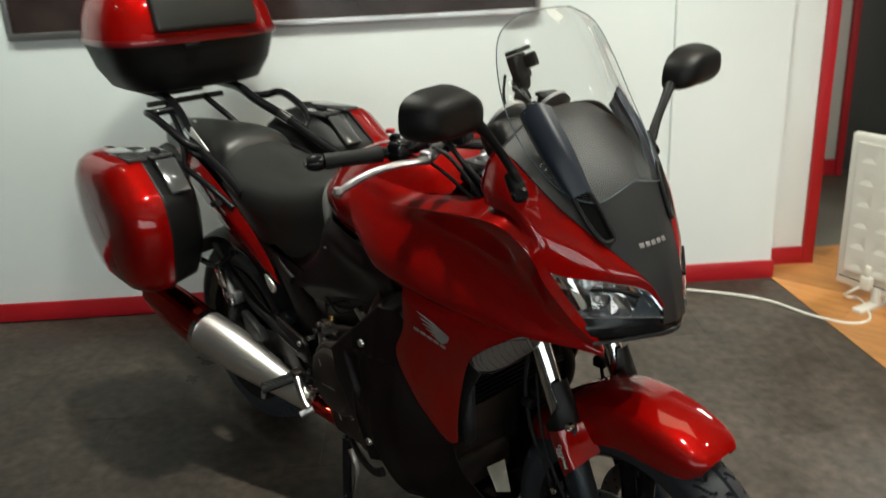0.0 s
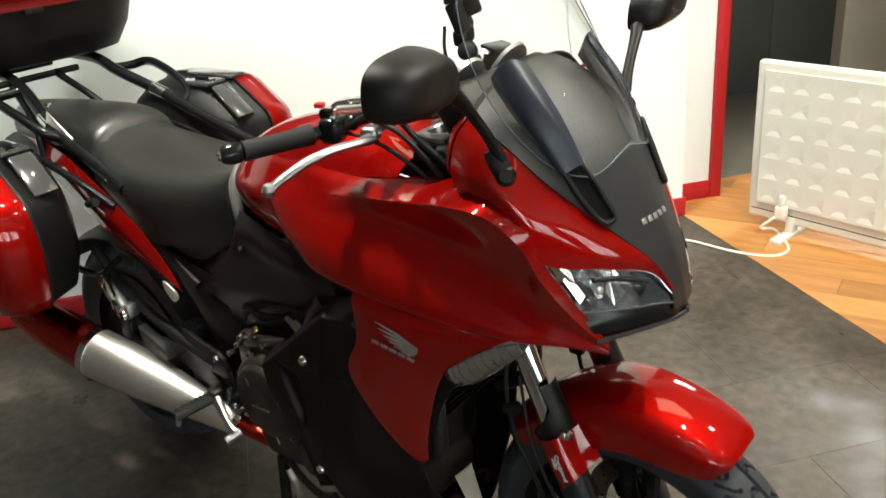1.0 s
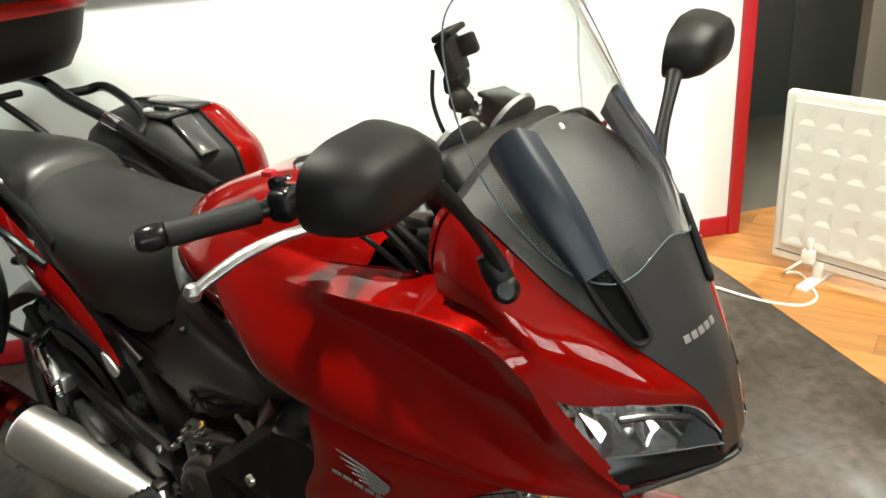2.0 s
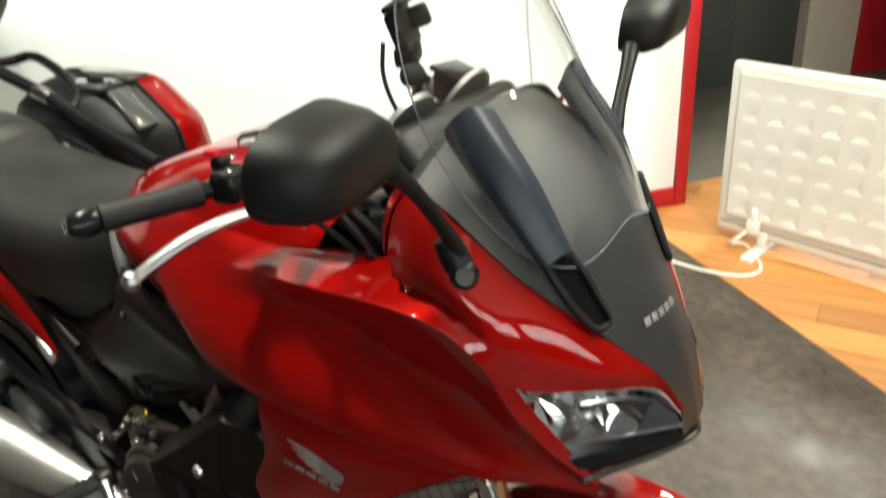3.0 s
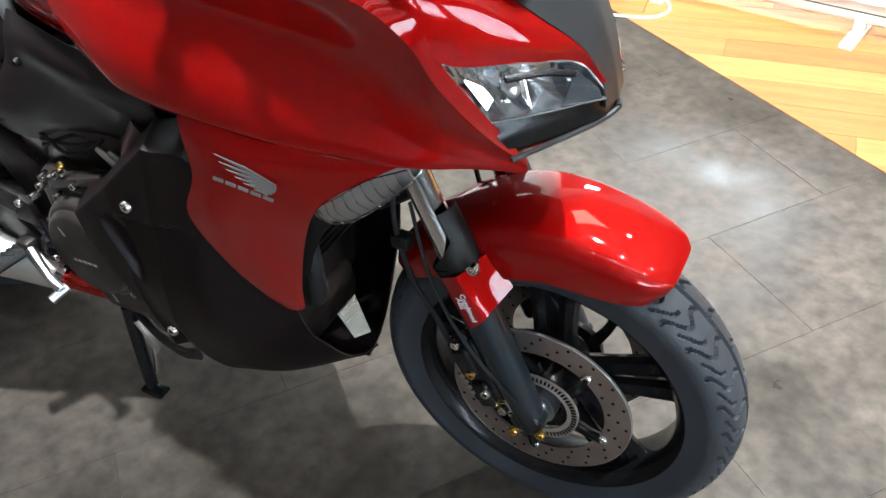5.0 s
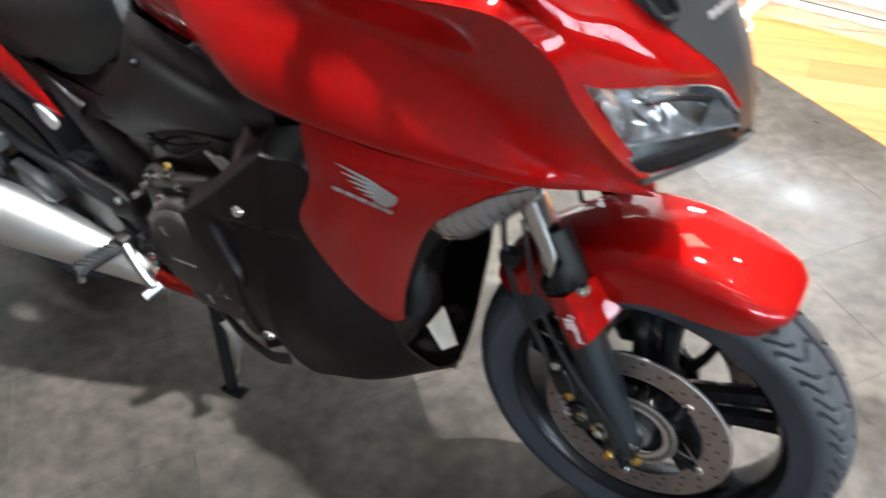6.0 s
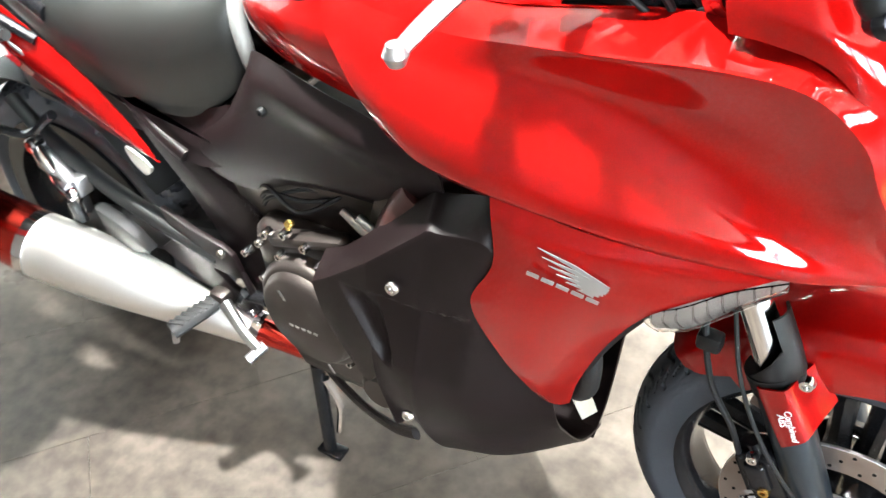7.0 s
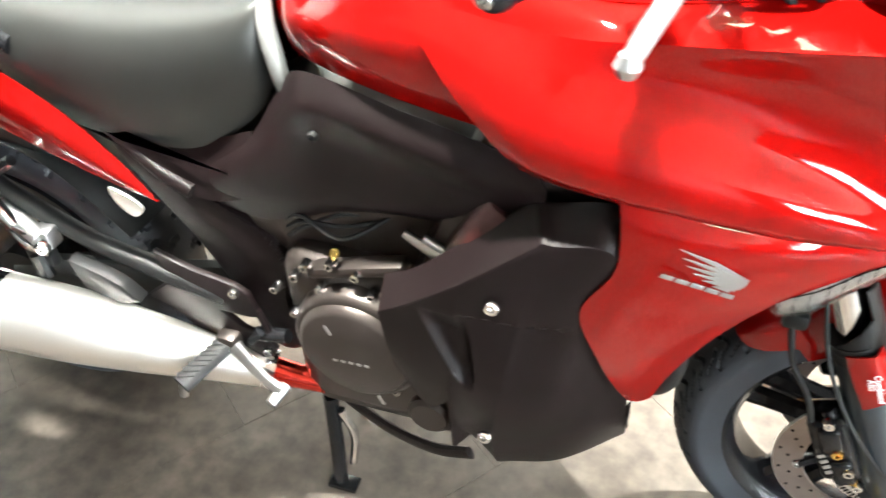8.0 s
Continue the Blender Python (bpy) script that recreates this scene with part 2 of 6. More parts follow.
def plate(outline, thick, bevel=0.002):
    """Flat panel from an outline of (x, z), lying in y = -thick/2 .. thick/2."""
    bm = bmesh.new()
    vs = [bm.verts.new((x, -thick / 2, z)) for x, z in outline]
    f = bm.faces.new(vs)
    ext = bmesh.ops.extrude_face_region(bm, geom=[f])
    for v in ext["geom"]:
        if isinstance(v, bmesh.types.BMVert):
            v.co.y += thick
    bmesh.ops.recalc_face_normals(bm, faces=bm.faces)
    if bevel:
        bmesh.ops.bevel(bm, geom=bm.edges, offset=bevel, segments=2, affect="EDGES", profile=0.5)
    return bm


def smooth_outline(pts, n):
    """Closed smooth outline through (x, z) pairs."""
    q = [(a, 0, b) for a, b in pts]
    k = len(q)
    c = cat(q[-2:] + q + q[:3], (k + 4) * 8 + 1)
    return [(v.x, v.z) for v in c[16:16 + k * 8][:: max(1, k * 8 // n)]]


def superring(a, b, e, n=36):
    out = []
    for k in range(n):
        t = 2 * math.pi * k / n
        c, s = math.cos(t), math.sin(t)
        out.append((a * math.copysign(abs(c) ** (2 / e), c), b * math.copysign(abs(s) ** (2 / e), s)))
    return out


def mesh_of(name, bm, material, angle=38):
    me = bpy.data.meshes.new(name)
    bm.to_mesh(me)
    bm.free()
    me.materials.append(material)
    me.polygons.foreach_set("use_smooth", [True] * len(me.polygons))
    me.set_sharp_from_angle(angle=radians(angle))
    return me


def part(name, bm, material, parent, label="", angle=38):
    ob = new(name, mesh_of(name, bm, material, angle))
    ob.parent = parent
    if label:
        tagged(ob, label)
    return ob


# the motorcycle stands turned a little from the x axis; its right side is laid out in room axes
TURN = 2.2
TO_BIKE = pose(0, 0, 0, 0, 0, -TURN)
NOSE = -0.012  # the nose sits a little to the right of the wheels' plane


def one(name, bm, material, parent, label="", angle=38):
    """A part that is on the right side only."""
    return part(name, moved(bm, TO_BIKE), material, parent, label, angle)


def both(name, bm, material, parent, label="", angle=38, plane=0.0):
    """A part and its mirror image on the other side."""
    moved(bm, TO_BIKE)
    m = mirrored(bm, plane)
    return part(name, bm, material, parent, label, angle), part(name, m, material, parent, label, angle)


def thing(name, label, category, group="", at=(0, 0, 0)):
    ob = tagged(new(name), label, category, group)
    ob.location = at
    return ob


def setting(name, bm, material, m=None, label="", category="", angle=30):
    ob = new(name, mesh_of(name, bm, material, angle))
    if m is not None:
        ob.matrix_world = m
    return tagged(ob, label, category, "", "structure")


def slab(x0, x1, y0, y1, z0, z1, bevel=0.0):
    return rbox((x1 - x0, y1 - y0, z1 - z0), ((x0 + x1) / 2, (y0 + y1) / 2, (z0 + z1) / 2), bevel)

# ---- the room ----


def build_room():
    U0, U1, W0 = -4.2, 5.0, -8.2
    setting("wall_north", joined(slab(U0, -0.47, 0.022, 0.16, 0, CEIL), slab(-0.47, 0, 0.0, 0.14, 0, CEIL), slab(0, 0.20, 0.14, 0.26, 0, CEIL),
                                 slab(0.20, 0.25, 0.145, 0.26, 2.1, CEIL)),
            WALL, ROOM, "white painted showroom wall with a shallow pilaster", "wall")
    setting("baseboard", joined(slab(U0, -0.472, 0.006, 0.022, 0, 0.082, 0.004), slab(-0.486, 0.012, -0.014, 0.0, 0, 0.082, 0.004),
                                slab(0.0, 0.012, 0.0, 0.128, 0, 0.082, 0.003), slab(0.012, 0.2, 0.126, 0.14, 0, 0.082, 0.003)),
            REDTRIM, ROOM, "red painted baseboard along the white wall", "baseboard")
    setting("door_trim", joined(slab(0.20, 0.252, 0.12, 0.262, 0, 2.1, 0.004), slab(0.20, 1.75, 0.12, 0.262, 2.1, 2.16, 0.004)), REDTRIM, ROOM,
            "red painted door frame of the hall opening", "door frame")
    setting("wall_east_of_door", slab(1.75, U1, 0.13, 0.26, 0, CEIL), WALL, ROOM, "white painted wall beside the opening", "wall")
    setting("wall_over_door", slab(0.25, 1.75, 0.14, 0.26, 2.16, CEIL), WALL, ROOM, "white painted wall above the opening", "wall")
    setting("ceiling", slab(U0, U1, W0, 4.2, CEIL, CEIL + 0.1), CEILING, ROOM, "off-white painted ceiling", "ceiling")
    setting("wall_west", slab(U0 - 0.12, U0, W0, 0.16, 0, CEIL), DARKWALL, ROOM, "grey painted side wall", "wall")
    setting("wall_east", slab(U1, U1 + 0.12, W0, 0.26, 0, CEIL), DARKWALL, ROOM, "grey painted side wall", "wall")
    # glazed shop front behind the walk: piers, parapet, lintel and mullions
    piers = [slab(U0, -3.6, W0 - 0.15, W0, 0, CEIL), slab(-1.5, -0.9, W0 - 0.15, W0, 0, CEIL), slab(1.5, 1.9, W0 - 0.15, W0, 0, CEIL),
             slab(4.2, U1, W0 - 0.15, W0, 0, CEIL), slab(U0, U1, W0 - 0.149, W0 - 0.001, 2.3, CEIL), slab(U0, U1, W0 - 0.149, W0 - 0.001, 0, 0.95)]
    setting("wall_south", joined(*piers), DARKWALL, ROOM, "grey shop front wall with large windows", "wall")
    k = 1
    for a, b in ((-3.6, -1.5), (-0.9, 1.5), (1.9, 4.2)):
        w = tagged(new("window_%d" % k), "red framed shop window with daylight outside", "window", "", "structure")
        w.matrix_world = ROOM
        mid = (a + b) / 2
        y = W0 - 0.08
        part("window_frame", joined(slab(a, a + 0.05, y - 0.03, y + 0.03, 0.95, 2.3), slab(b - 0.05, b, y - 0.03, y + 0.03, 0.95, 2.3),
                                    slab(a + 0.05, b - 0.05, y - 0.03, y + 0.03, 0.95, 1.00), slab(a + 0.05, b - 0.05, y - 0.03, y + 0.03, 2.25, 2.3),
                                    slab(mid - 0.03, mid + 0.03, y - 0.028, y + 0.028, 1.00, 2.25)), REDTRIM, w)
        for p, q in ((a + 0.05, mid - 0.03), (mid + 0.03, b - 0.05)):
            g = part("pane", slab(p, q, y - 0.003, y + 0.003, 1.00, 2.25), GLASS, w)
            g.visible_shadow = False
        at = ROOM @ Vector((mid, W0 - 0.16, 1.625))
        to = ROOM @ Vector((mid, 0, 1.2))
        lamp("daylight", at, to, b - a - 0.1, 95, (0.92, 0.97, 1.0), 1.25)
        k += 1
    # the hall behind the opening
    setting("hall_floor", slab(-0.6, 4.2, 0.262, 4.2, -0.06, -0.002), HALLFLOOR, ROOM, "dark grey-brown floor of the hall", "floor")
    setting("hall_wall", slab(-0.6, 1.02, 1.50, 1.62, 0, CEIL), HALLWALL, ROOM, "grey-white hall wall", "wall")
    setting("hall_wall_side", slab(-0.72, -0.6, 0.26, 1.62, 0, CEIL), HALLWALL, ROOM, "grey-white hall side wall", "wall")
    setting("hall_baseboard", joined(slab(-0.6, 1.02, 1.486, 1.5, 0, 0.10, 0.003), slab(1.02, 1.06, 1.47, 1.62, 0, 2.1, 0.003)), REDTRIM, ROOM,
            "red painted trim of the hall wall", "baseboard")
    setting("hall_door", joined(slab(1.06, 1.40, 1.58, 1.62, 0.01, 2.1, 0.004), slab(1.404, 1.84, 1.585, 1.625, 0.01, 2.1, 0.004)), DOORGREY, ROOM,
            "dark grey double door in the hall", "door")
    setting("hall_wall_far", joined(slab(1.84, 2.20, 1.50, 1.62, 0, CEIL), slab(1.02, 1.84, 1.58, 1.62, 2.1, CEIL)), BEIGE, ROOM, "beige painted hall wall", "wall")
    setting("hall_column", slab(2.20, 2.55, 1.47, 1.62, 0, CEIL, 0.005), REDTRIM, ROOM, "red painted column in the hall", "column")
    setting("hall_wall_end", slab(2.55, 4.2, 1.52, 1.62, 0, CEIL), BEIGE, ROOM, "pale wall at the end of the hall", "wall")
    # ceiling lamps
    for sx, sy, watts, wide in SPOTS:
        s = thing("ceiling_spot", "unseen round white recessed ceiling spotlight, switched on", "ceiling light", "ceiling spots", (sx, sy, CEIL))
        part("ring", lathe([(wide * 0.52 + 0.01, -0.001), (wide * 0.52 + 0.01, -0.034), (wide * 0.52 + 0.02, -0.034), (wide * 0.52 + 0.026, -0.001)], segs=28), CEILING, s)
    # bodies made up for the added wall lamps
    for su, watts in WALL_FILLS:
        s = thing("fill_spot", "unseen white track spotlight added to brighten the wall", "ceiling light", "wall spots")
        s.matrix_world = Matrix.Translation(ROOM @ Vector((su, -0.95, CEIL))) @ pose(0, 0, 0, 0, 0, 53)
        part("stem", tube([(0, -0.05, 0), (0, -0.05, -0.06)], 0.012, 10), CEILING, s)
        part("can", tube([(0, -0.0066, -0.110), (0, -0.010, -0.105), (0, -0.064, -0.022)], [0.056, 0.057, 0.046], 24, 8), CEILING, s)
    # twin tube fitting
    for fx, fy in FITTINGS:
        s = thing("tube_fitting", "unseen white ceiling fitting with two lit tubes", "ceiling light", "tube fittings")
        s.matrix_world = Matrix.Translation((fx, fy, CEIL)) @ pose(0, 0, 0, 0, 0, 53)
        part("tray", slab(-0.64, 0.64, -0.22, 0.22, -0.045, -0.002, 0.004), CEILING, s)
    for px, py, watts, tint in PANELS:
        s = thing("panel_fitting", "square-edged ceiling panel with a lit warm diffuser", "ceiling light")
        s.matrix_world = Matrix.Translation((px, py, CEIL)) @ pose(0, 0, 0, 0, 0, 53)
        part("tray", slab(-0.62, 0.62, -0.32, 0.32, -0.036, -0.002, 0.004), CEILING, s)
    # picture on the wall
    b = thing("framed_board", "dark framed picture board hanging on the white wall", "picture")
    b.matrix_world = ROOM @ pose(0, 0.022, 0)
    part("picture", slab(-3.04, -1.03, -0.016, -0.004, 1.20, 1.98), BOARD, b)
    for nm, s in (("frame_rail", slab(-3.06, -1.01, -0.028, 0, 1.172, 1.20, 0.004)), ("frame_rail", slab(-3.06, -1.01, -0.028, 0, 1.98, 2.01, 0.004)),
                  ("frame_stile", slab(-3.06, -3.04, -0.028, 0, 1.20, 1.98, 0.003)), ("frame_stile", slab(-1.03, -1.01, -0.028, 0, 1.20, 1.98, 0.003))):
        part(nm, s, ALU, b)


build_room()


def build_heater():
    """Panel heater with a quilted front, on two feet."""
    h = thing("panel_heater", "white enamelled electric panel heater with a waffle front on feet", "heater")
    h.matrix_world = pose(-0.68, 2.10, 0, 0, 0, -9.5)
    L, z0, z1 = 1.05, 0.045, 0.685
    bm = rbox((L, 0.042, z1 - z0), (L / 2, 0.053, (z0 + z1) / 2), 0.016, segs=4)
    body = part("body", bm, HEATER, h)
    # quilted face: a lattice of shallow pyramids sunk into the panel
    nx, nz = 10, 6
    fx0, fx1, fz0, fz1 = 0.045, L - 0.045, z0 + 0.075, z1 - 0.035
    q = bmesh.new()
    dx, dz = (fx1 - fx0) / nx, (fz1 - fz0) / nz
    for i in range(nx):
        for j in range(nz):
            x, z = fx0 + i * dx, fz0 + j * dz
            o = [q.verts.new((x + a * dx, 0.0200, z + b * dz)) for a, b in ((0, 0), (1, 0), (1, 1), (0, 1))]
            r = [q.verts.new((x + a * dx, 0.0200, z + b * dz)) for a, b in ((.14, .14), (.86, .14), (.86, .86), (.14, .86))]
            d = [q.verts.new((x + a * dx, 0.0245, z + b * dz)) for a, b in ((.38, .36), (.64, .36), (.64, .62), (.38, .62))]
            for k in range(4):
                n = (k + 1) % 4
                q.faces.new((o[k], o[n], r[n], r[k]))
                q.faces.new((r[k], r[n], d[n], d[k]))
            q.faces.new(d)
    bmesh.ops.remove_doubles(q, verts=q.verts, dist=1e-4)
    bmesh.ops.recalc_face_normals(q, faces=q.faces)
    rim = [e for e in q.edges if len(e.link_faces) == 1]
    ext = bmesh.ops.extrude_edge_only(q, edges=rim)
    for v in ext["geom"]:
        if isinstance(v, bmesh.types.BMVert):
            v.co.y = 0.036
            v.co.x += 0.008 if v.co.x > L / 2 else -0.008
    bmesh.ops.recalc_face_normals(q, faces=q.faces)
    part("quilted_front", q, HEATER, h, angle=12)
    part("seam", slab(0.02, L - 0.02, 0.031, 0.034, z0 + 0.038, z0 + 0.042), PANGREY, h)
    for x in (0.19, L - 0.19):
        f = joined(rbox((0.045, 0.20, 0.018), (x, 0.02, 0.009), 0.005), rbox((0.035, 0.045, 0.07), (x, 0.045, 0.045), 0.006))
        part("foot", f, HEATER, h)
    part("plug_box", joined(rbox((0.045, 0.03, 0.05), (0.165, 0.0, 0.105), 0.006), rbox((0.02, 0.02, 0.05), (0.165, 0.0, 0.150), 0.005)), CORD, h)
    c = thing("heater_cord", "white power cord lying curled on the floor", "cable")
    pts = [(-0.53, 2.07, 0.09), (-0.575, 2.04, 0.05), (-0.60, 2.10, 0.009), (-0.56, 2.125, 0.006), (-0.50, 2.06, 0.006), (-0.44, 1.96, 0.006), (-0.47, 1.88, 0.006),
           (-0.60, 1.845, 0.006), (-0.83, 1.85, 0.006), (-1.08, 1.735, 0.006), (-1.30, 1.55, 0.006), (-1.6, 1.2, 0.006), (-1.8, 0.9, 0.006)]
    part("cord", tube(pts, 0.0052, 8, 90), CORD, c)


build_heater()

# ---- the motorcycle: x forward from the front axle, y to its left, z up ----
AX = Vector((-0.032, 0.0, 0.298))


def yplane(bm, at):
    """Turn a body made along z so that its axis lies along y, and set it at a point."""
    return moved(bm, pose(*at) @ pose(0, 0, 0, 90))


def tyre_bm(R, W, r_in, chev, n_ang=1020, n_sec=76):
    """Tyre with cut tread grooves; axis along y, centre at the origin."""
    rows = []
    for i in range(n_ang):
        a = 2 * math.pi * i / n_ang
        row = []
        for j in range(n_sec):
            s = -1 + 2 * j / (n_sec - 1)
            th = s * 1.95
            y = W / 2 * math.sin(max(-1.57, min(1.57, th))) if abs(th) < 1.57 else math.copysign(W / 2 * (1 - 0.35 * (abs(th) - 1.57)), th)
            hr = R - r_in
            if abs(th) < 1.57:
                rr = R - (W * 0.36) * (1 - math.cos(th))
            else:
                rr = R - W * 0.36 - (hr - W * 0.36) * (abs(th) - 1.57) / 0.38
            q = abs(s)
            # long swept grooves, a short one between each two, and a line round the middle
            bend = 0.9 * q + 0.22 * math.sin(q * 15)
            ph = (a * chev / (2 * math.pi) - bend + (0.5 if s > 0 else 0)) % 1.0
            cut = 0.05 < q < 0.60 and ph < 0.13
            cut = cut or (0.26 < q < 0.52 and 0.50 < ph < 0.60) or q < 0.015
            if cut:
                rr -= 0.0065
            row.append(Vector((rr * math.cos(a), y, rr * math.sin(a))))
        rows.append(row)
    rows.append(rows[0])
    return grid_bm(rows, 0)


def ring_y(r0, r1, y0, y1, segs=72):
    """Flat ring about the y axis."""
    return yplane(lathe([(r0, -y1), (r1, -y1), (r1, -y0), (r0, -y0)], segs=segs, close=True), (0, 0, 0))


def front_wheel(bike):
    rim = yplane(lathe([(0.229, -0.050), (0.226, -0.052), (0.219, -0.050), (0.214, -0.044), (0.205, -0.036), (0.202, -0.02), (0.202, 0.02), (0.205, 0.036), (0.214, 0.044), (0.219, 0.050),
                        (0.226, 0.052), (0.229, 0.050), (0.224, 0.040), (0.222, 0), (0.224, -0.040)], segs=96, close=True), (0, 0, 0))
    w = part("front_wheel", rim, GLOSSBLACK, bike, "black cast front wheel rim")
    w.matrix_local = Matrix.Translation(AX)
    part("hub", ring_y(0.012, 0.042, -0.050, 0.050), GLOSSBLACK, w)
    part("tyre", tyre_bm(0.299, 0.118, 0.222, 32), TYRE, w, "black front tyre with angled tread grooves", 25)
    for k in range(5):
        a = radians(20 + 72 * k)
        for off in (-0.030, 0.030):
            d, e = Vector((math.cos(a), 0, math.sin(a))), Vector((-math.sin(a), 0, math.cos(a)))
            p0, p1 = d * 0.034 + e * off * 0.55, d * 0.205 + e * off * 0.85
            part("spoke", tube([p0, (p0 + p1) / 2, p1], [0.020, 0.016, 0.019], 8, 6, flat=1.0), GLOSSBLACK, w)
    for sgn in (-1, 1):
        y = 0.069 * sgn
        d = part("brake_disc", ring_y(0.106, 0.148, y - 0.0024, y + 0.0024), DISC, w, "drilled steel brake disc")
        holes = []
        for k in range(60):
            a = 2 * math.pi * k / 60
            r = 0.141 - 0.013 * (k % 3) - 0.001
            holes.append(yplane(lathe([(0.0026, -0.0031), (0.0026, 0.0031)], segs=8), (r * math.cos(a), y, r * math.sin(a))))
        # the disc is whole; dark pegs paint the shade of its holes
        tagged(part("drill_holes", joined(*holes), HOLE_SHADE, w), "dark pegs for the shaded drill holes of the brake disc", kind="stuff")
        rim = [yplane(lathe([(0.1478, -0.0026), (0.1485, -0.0022), (0.1485, 0.0022), (0.1478, 0.0026)], segs=72, close=True), (0, y, 0))]
        part("disc_edge", joined(*rim), STEEL, w)
        arms = []
        for k in range(5):
            a = radians(50 + 72 * k)
            arms.append(tube([(0.05 * math.cos(a - .3), y * 0.86, 0.05 * math.sin(a - .3)), (0.085 * math.cos(a - .12), y * 0.93, 0.085 * math.sin(a - .12)),
                              (0.112 * math.cos(a), y, 0.112 * math.sin(a))], [0.012, 0.009, 0.009], 8, 8))
        part("disc_carrier", joined(ring_y(0.036, 0.058, y * 0.9 - 0.006, y * 0.9 + 0.004), *arms), GLOSSBLACK, w)
        for k in range(5):
            a = radians(50 + 72 * k)
            part("rivet", bolt((0.113 * math.cos(a), y + 0.0015 * sgn, 0.113 * math.sin(a)), 0.009, (90 if sgn < 0 else -90, 0, 0), 0.005), CHROME, w)
    part("sensor_ring", ring_y(0.050, 0.068, -0.082, -0.078), STEEL, w, "toothed steel speed sensor ring")
    slots = []
    for k in range(60):
        a = 2 * math.pi * k / 60
        slots.append(moved(rbox((0.008, 0.0012, 0.0032), (0, 0, 0), 0), pose(0.0615 * math.cos(a), -0.0824, 0.0615 * math.sin(a), 0, -math.degrees(a), 0)))
    # dark bars on the face paint the shade of the slots
    tagged(part("ring_slots", joined(*slots), HOLE_SHADE, w), "dark bars for the shaded slots of the sensor ring", kind="stuff")
    part("axle", joined(yplane(lathe([(0.009, -0.118), (0.017, -0.118), (0.017, 0.118), (0.009, 0.118)], segs=24), (0, 0, 0)),
                        yplane(lathe([(0.031, 0.05), (0.031, 0.086)], segs=32), (0, 0, 0))), ALLOY, w)
    return w


def forks(bike):
    up = Vector((-0.380, 0, 0.925)).normalized()
    top = Vector((-0.028, -0.103, 0.292))
    leg = top + up * 0.30
    f, g = both("fork_leg", joined(tube([top - up * 0.012, top + up * 0.05, top + up * 0.2, leg], [0.021, 0.0265, 0.0285, 0.029], 20, 16),
                                   rbox((0.05, 0.034, 0.045), tuple(top + Vector((-0.004, 0, 0.0))), 0.010, (0, 24, 0))), FORK, bike, "dark blue-grey fork leg")
    both("fork_tube", tube([leg - up * 0.02, top + up * 0.52], 0.0208, 20), CHROME, bike, "polished chrome fork tube")
    # plastic guard that wraps the outside and front of the tube above the fender
    rows = []
    e1, e2 = Vector((up.z, 0, -up.x)), Vector((0, -1, 0))
    for i in range(9):
        h = i / 8
        c = top + up * (0.278 + 0.115 * h)
        r = 0.0335 - 0.004 * abs(h - 0.45)
        end = 2.9 - 2.2 * min(1, max(0, h - 0.15) / 0.45) + 0.1 * h
        start = -1.45 + 0.85 * max(0, h - 0.30) / 0.70
        rows.append([c + e1 * math.cos(t) * (r + 0.004 * max(0, math.cos(t))) + e2 * math.sin(t) * r for t in (start + (end - start) * k / 20 for k in range(21))])
    both("fork_guard", grid_bm(rows, 0.003), BLACK, bike, "dark plastic fork guard")
    both("guard_base", tube([leg - up * 0.020, leg - up * 0.012, leg - up * 0.002, leg + up * 0.010], [0.026, 0.031, 0.0335, 0.034], 20, 10), BLACK, bike)
    for p, m in ((top + Vector((0.026, -0.024, 0.006)), GOLD), (top + Vector((-0.016, -0.030, -0.002)), GOLD)):
        one("pinch_bolt", bolt(tuple(p), 0.0085, (90, 0, 0), 0.009), m, bike, "brass coloured bolt")


